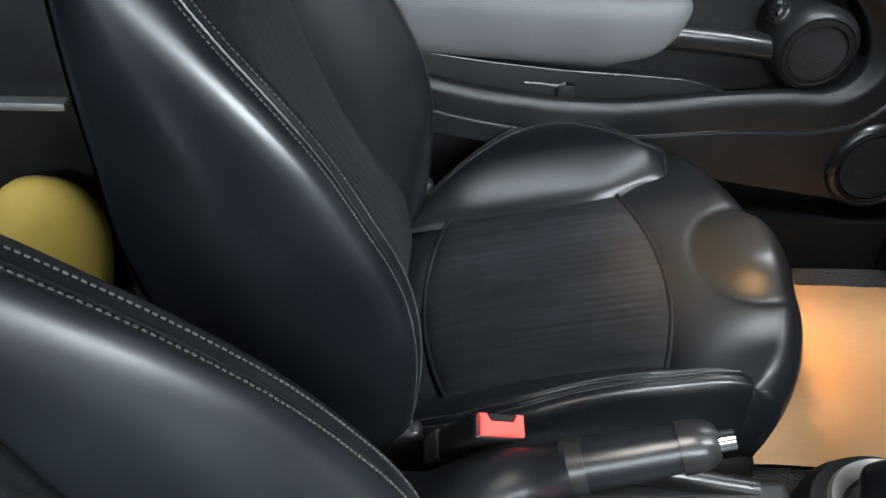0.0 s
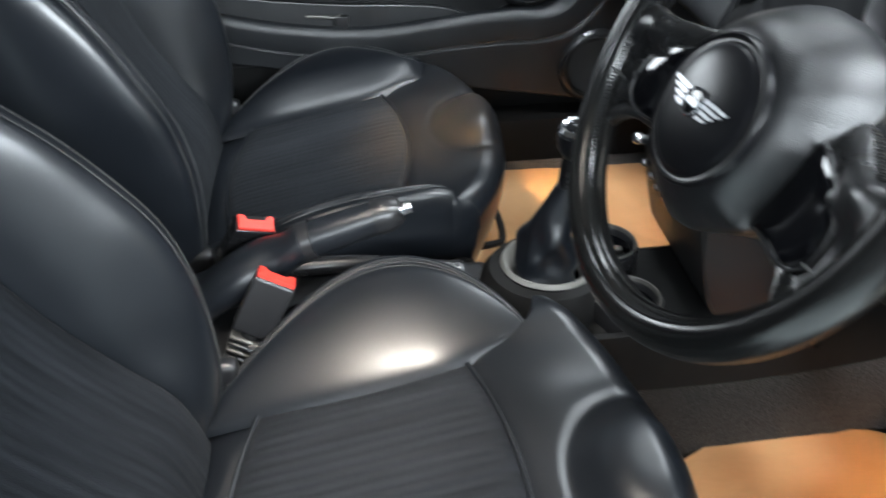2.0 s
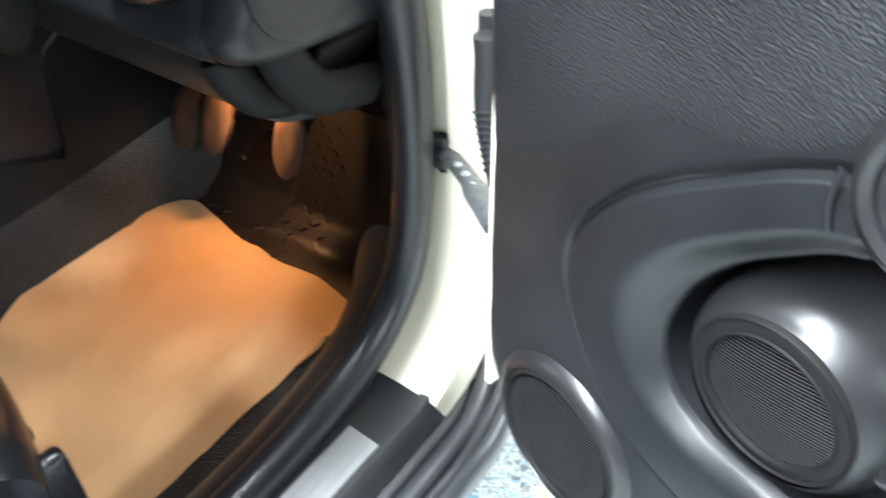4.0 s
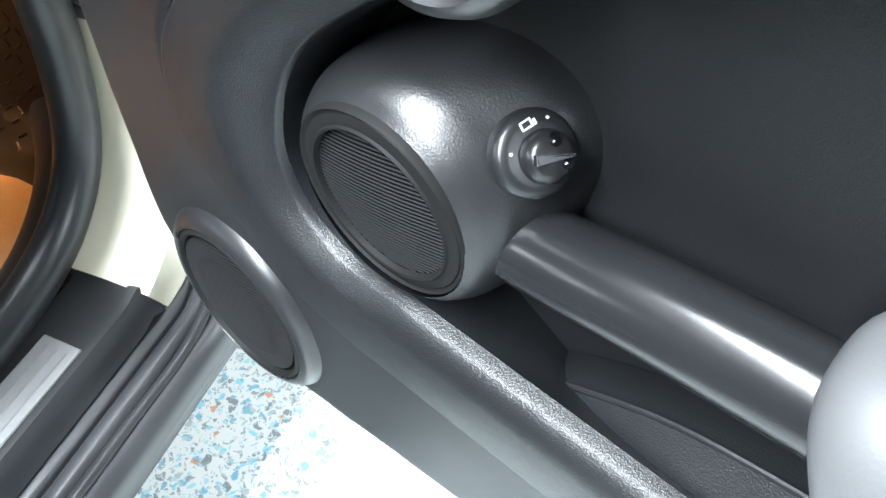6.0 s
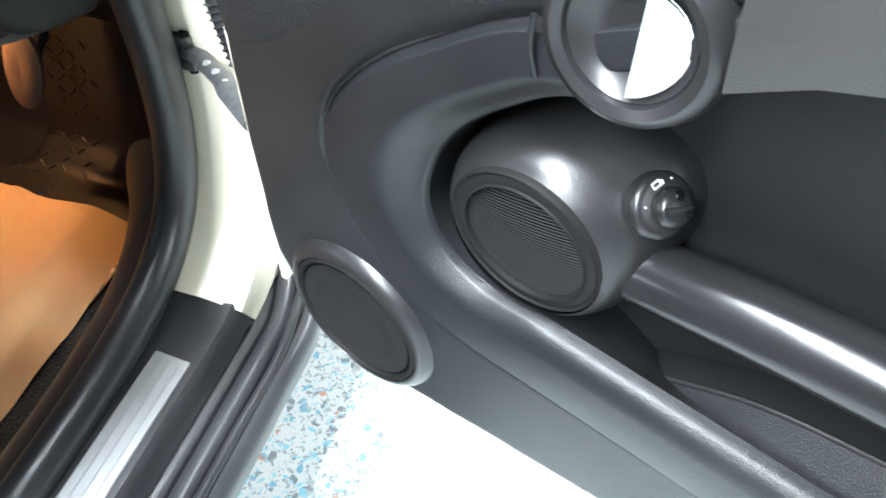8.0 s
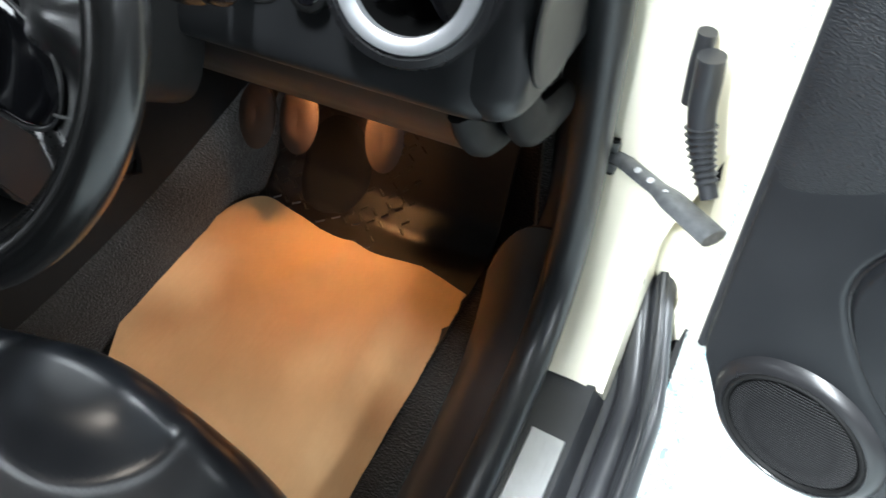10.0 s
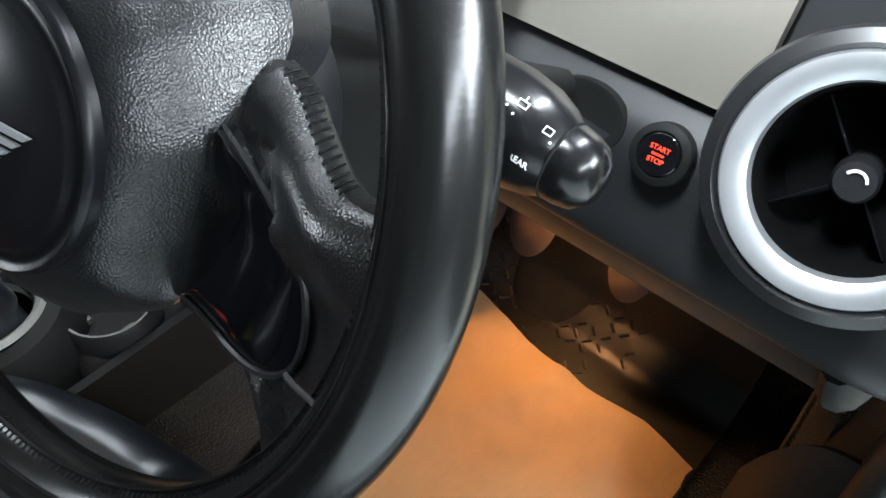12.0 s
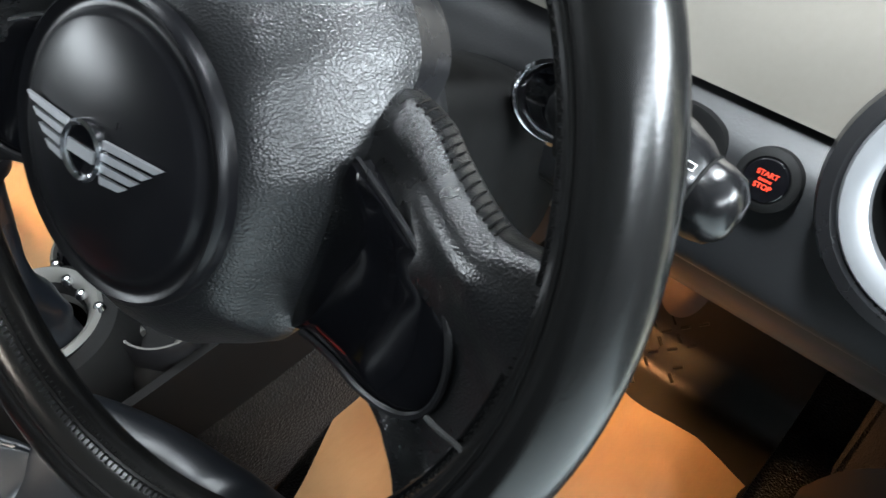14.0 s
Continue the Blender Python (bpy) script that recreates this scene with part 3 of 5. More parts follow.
        horn = (0.001 if narrow else 0.008) * math.exp(-(((abs(y) - 0.225) / 0.03) ** 2)) * smooth(0.05, 0.4, a) * (1 - smooth(0.6, 0.8, a))
        e = ((x - 0.358) / 0.066) ** 2 + ((y + (-0.015 if narrow else 0.015)) / 0.092) ** 2
        pad = 0.021 * smooth(1.02, 0.0, e) - 0.0022 * math.exp(-((e - 1.10) / 0.18) ** 2) * (1 - smooth(0.55, 0.7, a))
        return at(x, y, z - valley + horn + pad)
    part("front_panel", sheet(front, 60, 90), LEATHER, cushion, "black leather cushion front with raised pad")
    for side in (1, -1):
        def side_end(b):
            x, ang = 0.297, b * 2.0
            y = outer_edge(x, side) + 0.030 * math.sin(min(ang, 1.7)) - 0.045 * smooth(0.6, 1, b)
            return at(x - 0.01, y * side, base_z(x) - 0.006 + rise(x, side) - 0.025 * (1 - math.cos(min(ang, 1.6))) - 0.13 * smooth(0.25, 1, b))
        if narrow == -side:
            def tip(b):
                x = 0.295
                return at(x, side * lerp(bolster_inner(x), outer_edge(x, side), b), base_z(x) - 0.006 + rise(x, side) * (0.55 * b + 0.45 * math.sin(b * math.pi / 2) ** 0.85))
            part("bolster_tip", sheet(lambda a, b: lerp(tip(b), front(0.50 * b, 1.0 if side > 0 else 0.0), a) + Vector((0, 0, 0.003 * math.sin(math.pi * a))), 8, 14), LEATHER, cushion)
        part("front_corner", sheet(lambda a, b: lerp(side_end(b), front(0.30 + 0.70 * b, 1.0 if side > 0 else 0.0), a) + Vector((0.006, 0.006 * side, 0)) * math.sin(math.pi * a), 14, 16), LEATHER, cushion)

    def rear(a, b):
        t = 2 * b - 1
        x = lerp(-0.15, -0.046 + 0.03 * t * t, a)
        return at(x, t * 0.175, base_z(x) - 0.006 + 0.006 * edge_puff(a, b, width=0.06) - 0.02 * (1 - a))
    part("cushion_rear", sheet(rear, 12, 24), LEATHER, cushion)

    # backrest, built upright and leaned back
    ridge_x = [(0.42, -0.065), (0.50, -0.052), (0.60, -0.047), (0.68, -0.060), (0.745, -0.090), (0.80, -0.120), (0.845, -0.152), (0.91, -0.205), (0.98, -0.255), (1.04, -0.285)]
    seam_x = [(0.42, -0.075), (0.51, -0.088), (0.57, -0.125), (0.64, -0.165), (0.72, -0.198), (0.80, -0.224), (0.90, -0.250), (1.04, -0.290)]
    half = [(0.42, 0.215), (0.55, 0.232), (0.75, 0.238), (0.90, 0.225), (1.0, 0.19), (1.04, 0.15)] if narrow else [(0.42, 0.215), (0.55, 0.232), (0.72, 0.237), (0.84, 0.222), (0.92, 0.207), (1.0, 0.175), (1.04, 0.14)]
    rear_x = [(0.42, -0.20), (0.55, -0.26), (0.70, -0.30), (0.80, -0.305), (0.95, -0.315), (1.04, -0.325)]

    back = part("backrest", sheet(lambda a, b: leaned(value_at(rear_x, lerp(0.42, 1.04, a)) - 0.03 * math.sin(math.pi * b) ** 0.5, (2 * b - 1) * value_at(half, lerp(0.42, 1.04, a)), lerp(0.42, 1.04, a)), 30, 20), SMOOTH, seat, "black backrest shell")

    def back_insert(a, b):
        t, z = 2 * b - 1, lerp(0.44, 1.035, a)
        y = t * (0.165 - 0.02 * smooth(0.85, 1.04, z))
        return leaned(value_at(seam_x, z) + 0.006 * t * t - 0.006 + (0.012 + 0.0004 * math.sin(2 * math.pi * y / 0.0125)) * edge_puff(b, width=0.03), y, z)
    part("back_insert", sheet(back_insert, 40, 140), CLOTH, back, "ribbed charcoal cloth insert")
    for side in (1, -1):
        def back_inner(a, b):
            z = lerp(0.44, 1.035, a)
            y = lerp(0.165 - 0.02 * smooth(0.85, 1.04, z), value_at(half, z) - 0.004, b)
            x = lerp(value_at(seam_x, z), value_at(ridge_x, z), math.sin(b * math.pi / 2) ** 0.9) + 0.010 * edge_puff(a, b, width=0.08)
            return leaned(x, side * y, z)

        def back_outer(a, b):
            z = lerp(0.44, 1.035, a)
            ang = min(1.0, b / 0.35) * math.pi / 2
            y = value_at(half, z) + 0.028 * math.sin(ang) - 0.034 * smooth(0.5, 1.0, b)
            x = lerp(value_at(ridge_x, z) - 0.03 * (1 - math.cos(ang)), value_at(rear_x, z), smooth(0.15, 1.0, b)) + 0.004 * edge_puff(b, width=0.05)
            return leaned(x, side * y, z)
        part("back_bolster", sheet(back_inner, 60, 20), LEATHER, back, "black leather backrest bolster")
        part("back_side", sheet(back_outer, 60, 24), LEATHER, back)
        ridge = [leaned(value_at(ridge_x, z) + 0.001, side * (value_at(half, z) - 0.002), z) for z in [lerp(0.45, 1.02, i / 18) for i in range(19)]]
        seam = [leaned(value_at(ridge_x, z) - 0.022, side * (value_at(half, z) + 0.024), z) for z in [lerp(0.50, 0.98, i / 16) for i in range(17)]]
        part("piping", tube(ridge, 0.0020, 80, 8), LEATHER, back)
        part("piping", tube(seam, 0.0015, 80, 8), LEATHER, back)
        part("stitching", stitches([back_inner(lerp(0.02, 0.98, i / 18), 0.93) + leaned(0.0005, 0, 0) - leaned(0, 0, 0) for i in range(19)], 150, 0.0030, 0.0008), THREAD, back)
        part("stitching", stitches([back_outer(lerp(0.02, 0.98, i / 18), 0.07) + leaned(0.0004, 0.0003 * side, 0) - leaned(0, 0, 0) for i in range(19)], 150, 0.0030, 0.0008), THREAD, back)
    part("shoulder", sheet(lambda a, b: leaned(lerp(-0.285, -0.325, a), (2 * b - 1) * 0.165, 1.03 + 0.016 * math.sin(math.pi * a)), 6, 16), LEATHER, back)
    for side in (1, -1):
        part("seat_rail", block(place[0] - 0.30, place[0] + 0.34, place[1] + 0.19 * side - 0.02, place[1] + 0.19 * side + 0.02, FLOOR, 0.34, 0.004), DARK, seat)
        part("hinge_cover", block(place[0] - 0.13, place[0] - 0.04, place[1] + 0.235 * side - 0.012, place[1] + 0.235 * side + 0.012, 0.40, 0.485, 0.01, 3), SMOOTH, seat)
    part("slide_bar", tube([at(0.30, 0.07, 0.33), at(0.385, 0.07, 0.335), at(0.405, 0.045, 0.335), at(0.405, -0.045, 0.335), at(0.385, -0.07, 0.335), at(0.30, -0.07, 0.33)], 0.0065, 40, 8), DARK, seat, "black bar for sliding the seat")
    return seat


front_seat((0.0, 0.345, 0.0), 0.0, "black leather passenger seat with ribbed cloth insert", -1)
driver_seat = front_seat((0.05, -0.35, 0.0), 8.0, "black leather driver's seat, rubbed shiny on the bolster")
part("recline_lever", block(0.383, 0.428, -0.586, -0.568, 0.39, 0.480, 0.008, 3), SMOOTH, driver_seat, "black lever at the seat's edge")
part("rail_cover", block(-0.06, -0.02, -0.134, -0.116, 0.428, 0.462, 0.006, 3), GREY_PAD, driver_seat, "pale plastic cover at the seat's rear corner")
part("seat_side_cover", block(-0.12, 0.33, -0.60, -0.575, 0.31, 0.40, 0.012, 3), SMOOTH, driver_seat)


def belt_buckle(m, label, long=0.085):
    e = thing("seat_belt_buckle", m.translation, label, "seat belt buckle", "seat belt buckles")
    body = block(-0.025, 0.025, -0.0125, 0.0125, -long, 0.0, 0.005, 3)
    body.transform(m)
    part("buckle_body", body, SMOOTH, e)
    outline = [(-0.0225, -0.010), (0.0225, -0.010), (0.0225, 0.010), (0.015, 0.010), (0.012, 0.002), (-0.012, 0.002), (-0.015, 0.010), (-0.0225, 0.010)]
    part("release_button", prism(outline, 0.0060, m @ pose(0, 0, -0.0005), 0.001), RED, e, "bright red release button")
    slot = block(-0.0115, 0.0115, 0.003, 0.010, 0.0, 0.0015, 0)
    slot.transform(m)
    part("latch_slot", slot, DARK, e)
    for k in range(6):
        rib = block(-0.0235 + 0.0013 * k, 0.0235 - 0.0013 * k, -0.0145, 0.0145, -long - 0.012 - 0.009 * k, -long - 0.0065 - 0.009 * k, 0.002, 1)
        rib.transform(m)
        # every other rib is paler: specular edge highlights put into the colour
        part("bellows_rib", rib, BUFF if k % 2 == 0 else SMOOTH, e)
    stalk = tube([m @ Vector((0, 0, -long)), m @ Vector((-0.004, 0, -long - 0.05)), m @ Vector((-0.01, 0, -long - 0.12))], 0.011, 16, 10)
    part("stalk", stalk, DARK, e)


def leaning_frame(place, top, across):
    """A frame at place with z along top and x close to across."""
    z = Vector(top).normalized()
    y = z.cross(Vector(across)).normalized()
    m = Matrix((y.cross(z), y, z)).transposed().to_4x4()
    m.translation = Vector(place)
    return m


belt_buckle(leaning_frame((0.033, 0.043, 0.566), (0.40, -0.42, 0.81), (0.92, 0.22, -0.30)), "black belt buckle with red button beside the passenger seat")
belt_buckle(leaning_frame((0.060, -0.050, 0.548), (0.47, 0.16, 0.86), (0.86, -0.1, -0.45)), "black belt buckle with red button beside the driver's seat", 0.078)

# ---- doors ----


def door_bottom(u):
    return 0.408 + 0.10 * max(0.0, 1 - (u + 0.10) / 0.085) ** 2.2 + 0.175 * max(0.0, u)


# radii of the recess's lip and of the seam round the band, by degrees
LIP_RADII = [(90, 0.097), (117, 0.081), (148, 0.079), (178, 0.0876), (200, 0.098), (218, 0.0985), (240, 0.0885), (250, 0.0815), (260, 0.0765), (266, 0.0748), (270, 0.0742)]
SEAM_RADII = [(90, 0.147), (121, 0.131), (141, 0.135), (161, 0.151), (177, 0.170), (189, 0.1776), (201, 0.173), (215, 0.1666), (229, 0.1624), (245, 0.150), (264, 0.1405), (270, 0.1400)]


# how the lower lip of the closed door sags and rises again towards its rear
SAG = [(0.20, 0.0), (0.26, -0.002), (0.42, -0.014), (0.50, -0.011), (0.55, -0.005), (0.65, 0.013), (0.73, 0.034), (0.95, 0.085)]


def door_contour(s, k, end):
    """A line round the door's recess, from its upper rear end round the front to its lower rear end. k: 0 on the recess, 1 on the seam round the band."""
    if s < 0.4:
        u = lerp(end, 0.165, s / 0.4)
        rise = u - 0.165
        lift = 0.78 * rise - 0.35 * max(0.0, rise - 0.07) - 0.30 * max(0.0, rise - 0.20)
        return u, 0.787 + lift + k * max(0.006, 0.050 - 0.30 * rise)
    if s < 0.65:
        th = math.pi * (0.5 + (s - 0.4) / 0.25)
        deg = math.degrees(th)
        r = lerp(value_at(LIP_RADII, deg), value_at(SEAM_RADII, deg), k)
        return 0.165 + r * math.cos(th), 0.69 + r * math.sin(th)
    u = lerp(0.165, end, (s - 0.65) / 0.35)
    sag = value_at(SAG, u) if end > 0.9 else 0.0
    return u, 0.69 + sag - lerp(0.0742 + 0.03 * (u - 0.165), 0.1400 + 0.01 * (u - 0.165), k)


def door_outline(s, end):
    """The edge of the door's panel, in step with door_contour."""
    if s < 0.4:
        return lerp(end, 0.165, s / 0.4), 0.965
    if s >= 0.65:
        u = lerp(0.165, end, (s - 0.65) / 0.35)
        return u, door_bottom(u)
    th = math.pi * (0.5 + (s - 0.4) / 0.25)
    best = 0.5
    while best > 0.05:
        u, w = 0.165 + best * math.cos(th), 0.69 + best * math.sin(th)
        if u >= -0.10 and door_bottom(u) <= w <= 0.965:
            break
        best -= 0.0015
    return u, w


def door(name, place, to, label, end):
    """A door with all its fittings. to(u, n, w): u from its front edge to its rear, n into the cabin, w up."""
    d = thing(name, place, label, "car door", "doors")

    def flat(m_u, m_n, m_w, normal=(0, 1, 0), up=(0, 0, 1)):
        o = to(m_u, m_n, m_w)
        nn = to(m_u + normal[0], m_n + normal[1], m_w + normal[2]) - o
        uu = to(m_u + up[0], m_n + up[1], m_w + up[2]) - o
        return facing(o, nn, uu)

    edges = [door_outline(i / 200, end) for i in range(201)]

    def outer_face(a, b):
        (u0, w0), (u1, w1) = door_contour(b, 1.0, end), edges[round(b * 200)]
        s = a ** 1.2
        u, w = lerp(u0, u1, s), lerp(w0, w1, s)
        n = -0.0040 * math.exp(-(s / 0.030) ** 2) - 0.014 * smooth(0.93, 1.0, s) + 0.004 * smooth(0.72, 0.84, w)
        return to(u, n, w)

    def band_face(a, b):
        u, w = door_contour(b, 1.0 - a, end)
        low = smooth(0.50, 0.66, b)
        crease = lerp(0.55, 0.80, low)
        n = -0.0035 + 0.0095 * smooth(0.0, 0.10, a) + 0.002 * math.sin(math.pi * a)
        n -= lerp(0.016, 0.0005, low) * smooth(crease - 0.03, 1.0, a) + 0.0035 * smooth(0.95, 1.0, a) ** 2 + 0.0125 * low * (1 - math.sqrt(1 - min(0.995, max(0.0, (a - 0.66) / 0.34)) ** 2))
        return to(u, n, w)

    def wall_face(a, b):
        u, w = door_contour(b, 0.0, end)
        low = smooth(0.62, 0.74, b)
        cu, cw = max(0.168, u), 0.69
        s = 0.05 * a
        return to(lerp(u, lerp(cu, u, low), s), lerp(lerp(-0.0120, -0.0093, smooth(0.50, 0.66, b)), -0.064, a), lerp(w, cw, s * (1 - low)) - 0.075 * low * a)
    part("door_panel", sheet(outer_face, 40, 200), DOOR_VINYL, d, "charcoal grained door panel")
    part("panel_band", sheet(band_face, 80, 200), DOOR_VINYL, d, "raised band round the sunken middle")
    low_edge = [(-0.10, 0.701), (-0.058, 0.721), (-0.012, 0.755), (0.020, 0.788), (0.050, 0.805), (0.090, 0.812), (0.144, 0.8375), (0.20, 0.872), (end, 0.985)]

    def grain_face(a, b):
        u = lerp(-0.095, min(end, 0.40), a)
        w = lerp(value_at(low_edge, u), 0.956, b)
        return to(u, 0.004 * smooth(0.72, 0.84, w) + 0.0025 - 0.004 * math.exp(-b / 0.06) - 0.003 * math.exp(-(u + 0.095) / 0.006), w)
    part("upper_skin", sheet(grain_face, 60, 24), UPPER_VINYL, d, "coarse-grained leather skin over the upper panel")
    part("band_seam", tube([to(door_contour(lerp(0.12, 0.99, i / 60), 1.0, end)[0], -0.0022, door_contour(lerp(0.12, 0.99, i / 60), 1.0, end)[1]) for i in range(61)], 0.0013, 180, 6), SMOOTH, d, "thin seam line round the raised band")
    part("recess_wall", sheet(wall_face, 14, 200), DOOR_VINYL, d)
    part("recess_back", sheet(lambda a, b: to(lerp(0.05, end, a), -0.064, lerp(0.50, 0.955, b)), 30, 20), RECESS_VINYL, d, "dark grained leather skin of the sunken middle")
    pocket = [(0.222, 0.560), (0.231, 0.576), (0.262, 0.595), (0.305, 0.613), (0.355, 0.622), (0.45, 0.630), (0.95, 0.640)]

    def pocket_at(a, n, drop):
        u = lerp(0.222, end, a ** 1.6)
        return to(u, n, value_at(pocket, u) - drop + (0.5 * value_at(SAG, u) if end > 0.9 else 0.0))
    part("pocket_liner", joined(sheet(lambda a, b: pocket_at(a, lerp(-0.036, -0.026 if end > 0.9 else -0.004, b), (0.085 if end > 0.9 else 0.052) * b), 60, 14), sheet(lambda a, b: pocket_at(a, lerp(-0.063, -0.036, b), 0.004 * (1 - b)), 60, 6)), DOOR_VINYL, d, "grained map pocket liner")
    part("pocket_edge", tube([pocket_at(i / 24, -0.0355, 0.0) for i in range(25)], 0.0018, 80, 8), SMOOTH, d)
    # cream shell round the panel
    edge = [to(-0.100, -0.016, lerp(0.50, 0.96, s)) for s in [i / 10 for i in range(11)]]
    part("door_shell", joined(
        sheet(lambda a, b: to(-0.104 - 0.010 * b, lerp(-0.012, -0.115, b), lerp(0.44, 0.96, a)), 20, 8, thick=0.006),
        sheet(lambda a, b: to(lerp(-0.10, end, a), lerp(-0.02, -0.12, b), door_bottom(lerp(-0.10, end, a)) + 0.012 - 0.01 * b), 30, 6, thick=0.006),
        sheet(lambda a, b: to(lerp(-0.11, end, a), -0.125 - 0.02 * math.sin(math.pi * b), lerp(0.40, 0.96, b)), 10, 10, thick=0.006)), CREAM, d, "cream painted door shell")
    part("edge_seal", tube(edge, 0.0055, 30, 8), RUBBER, d)
    part("top_rail", tube([to(-0.09, -0.04, 0.975), to(0.2, -0.04, 0.985), to(end, -0.04, 0.985)], 0.03, 20, 10), SMOOTH, d)

    # lower loudspeaker
    m = flat(0.006, -0.006, 0.4905)
    low = part("lower_speaker", lathe([(0.079, -0.012), (0.0785, 0.003), (0.0765, 0.008), (0.072, 0.0130), (0.067, 0.0155), (0.0655, 0.0156), (0.0645, 0.0140)], m, 72), SMOOTH, d, "round loudspeaker ring low on the door")
    part("speaker_lip", lathe([(0.0646, 0.0120), (0.0640, 0.0146), (0.0622, 0.0160), (0.0604, 0.0158), (0.0590, 0.0125)], m, 72), DARK, low)
    part("speaker_mesh", lathe([(0.0, 0.0165), (0.02, 0.0162), (0.04, 0.0152), (0.0595, 0.0118)], m, 48), GRILLE, low)
    lines = [tube([(x * math.sqrt(0.0568 ** 2 - y * y), y, 0.0167 - 1.0 * (y * y + (0.0568 ** 2 - y * y) * x * x)) for x in (-1.0, -0.5, 0.0, 0.5, 1.0)], 0.0007, 8, 4) for y in [i * 0.0030 - 0.054 for i in range(37)]]
    ribs = joined(*lines)
    ribs.transform(m @ pose(0, 0, 0, 0, 0, 12))
    part("speaker_ribs", ribs, RIB, low)

    # loudspeaker pod with its mirror switch
    girth = [(0.0, 0.0530), (0.006, 0.0590), (0.018, 0.0650), (0.034, 0.0668), (0.064, 0.0668)]
    bulge = [(0.004, 0.0), (0.022, 0.005), (0.034, 0.012), (0.048, 0.021), (0.064, 0.026)]

    def pod_surface(a, b):
        th = 2 * math.pi * a
        deep = 0.062 * b ** 1.3
        turn = (math.degrees(th) - 42 + 180) % 360 - 180
        r = value_at(girth, deep) + value_at(bulge, deep) * math.exp(-(turn / 36.0) ** 2)
        return to(0.149 + r * math.cos(th), -0.004 - deep, 0.676 + r * math.sin(th))
    pod = part("speaker_pod", sheet(pod_surface, 72, 28, closed_u=True), POD_VINYL, d, "rounded black speaker pod")
    m = flat(0.149, -0.0185, 0.6768, (0.0, 1.0, -0.06))
    ring = part("speaker_ring", lathe([(0.0540, 0.004), (0.0534, 0.0138), (0.0522, 0.0152), (0.0510, 0.0138), (0.0500, 0.0136)], m, 72), DARK, pod, "stepped black ring round the pod's mesh")
    part("speaker_lip", lathe([(0.0502, 0.0130), (0.0495, 0.0142), (0.0460, 0.0150), (0.0440, 0.0150), (0.0432, 0.0164), (0.0420, 0.0160), (0.0412, 0.0130)], m, 72), DARK, ring)
    part("speaker_mesh", lathe([(0.0, 0.0146), (0.015, 0.0144), (0.03, 0.0136), (0.0425, 0.0118)], m, 48), GRILLE, ring)
    lines = [tube([(x * math.sqrt(0.0412 ** 2 - y * y), y, 0.0150 - 1.39 * (y * y + (0.0412 ** 2 - y * y) * x * x)) for x in (-1.0, -0.5, 0.0, 0.5, 1.0)], 0.0006, 8, 4) for y in [i * 0.0024 - 0.0396 for i in range(34)]]
    ribs = joined(*lines)
    ribs.transform(m @ pose(0, 0, 0, 0, 0, 12))
    part("speaker_ribs", ribs, RIB, ring)
    m = flat(0.2115, -0.0350, 0.7240, (1.75, 1.0, 1.50)) @ Matrix.Scale(0.71, 4)
    switch = part("mirror_switch", lathe([(0.0265, -0.02), (0.0265, 0.001), (0.0255, 0.0045), (0.0225, 0.0068), (0.018, 0.0075), (0.0, 0.0078)], m, 44), SMOOTH, d, "round black mirror switch with white marks")
    k = m @ pose(0.004, -0.002, 0)
    knob = part("switch_knob", lathe([(0.0160, 0.006), (0.0156, 0.012), (0.0140, 0.0165), (0.0105, 0.019), (0.0, 0.020)], k, 36), SMOOTH, switch, "fluted round knob")
    for ang in (-52, 52):
        part("knob_flute", lathe([(0.0, 0.0035), (0.0035, 0.003), (0.0050, 0.0)], k @ pose(0.0095 * math.cos(radians(ang + 20)), 0.0095 * math.sin(radians(ang + 20)), 0.0165), 16), GLOSS, knob)
    part("knob_pointer", prism([(-0.0115, -0.0030), (0.0120, -0.0006), (0.0120, 0.0006), (-0.0115, 0.0030)], 0.0235, k @ pose(0, 0, 0, 0, 0, -4), 0.001), SMOOTH, knob)
    marks = [lathe([(0.0, 0.0080), (0.0010, 0.0080)], m @ pose(x, y, 0), 10) for x, y in ((-0.0165, 0.0035), (0.0085, 0.0195))]
    for x, y, w2, h2 in ((0.0, 0.0022, 0.0036, 0.0005), (0.0, -0.0022, 0.0036, 0.0005), (-0.0034, 0.0, 0.0005, 0.0022), (0.0030, 0.0, 0.0005, 0.0022), (0.0050, -0.0010, 0.0009, 0.0018)):
        marks.append(block(x - w2, x + w2, y - h2, y + h2, 0.0078, 0.0084, 0))
        marks[-1].transform(m @ pose(-0.0045, 0.0180, 0, 0, 0, 20))
    part("white_marks", joined(*marks), WHITE_INK, switch)

    # pull bar and armrest
    part("pull_bar", tube([to(0.19, -0.037, 0.6665), to(0.24, -0.034, 0.6755), to(0.30, -0.033, 0.6835), to(0.45, -0.030, 0.698)], lambda t: 0.0205 + 0.0025 * t, 30, 24), BAR_PLASTIC, d, "thick satin black pull bar")

    part("bar_edge", tube([to(0.222, -0.039, 0.6920), to(0.27, -0.038, 0.7000), to(0.33, -0.0375, 0.7068), to(0.45, -0.036, 0.7180)], 0.0012, 20, 6), SMOOTH, d)

    def arm(a, b):
        th, s = 2 * math.pi * a, b
        u = 0.341 + (end - 0.30) * s
        r = min(1.0, (1 - (1 - min(1.0, s / 0.085)) ** 2.4) ** (1 / 2.4) + 0.001)
        c, q = math.cos(th), math.sin(th)
        f = (abs(c) ** 2.8 + abs(q) ** 2.8) ** (-1 / 2.8)
        g = min(1.0, 5 * s)
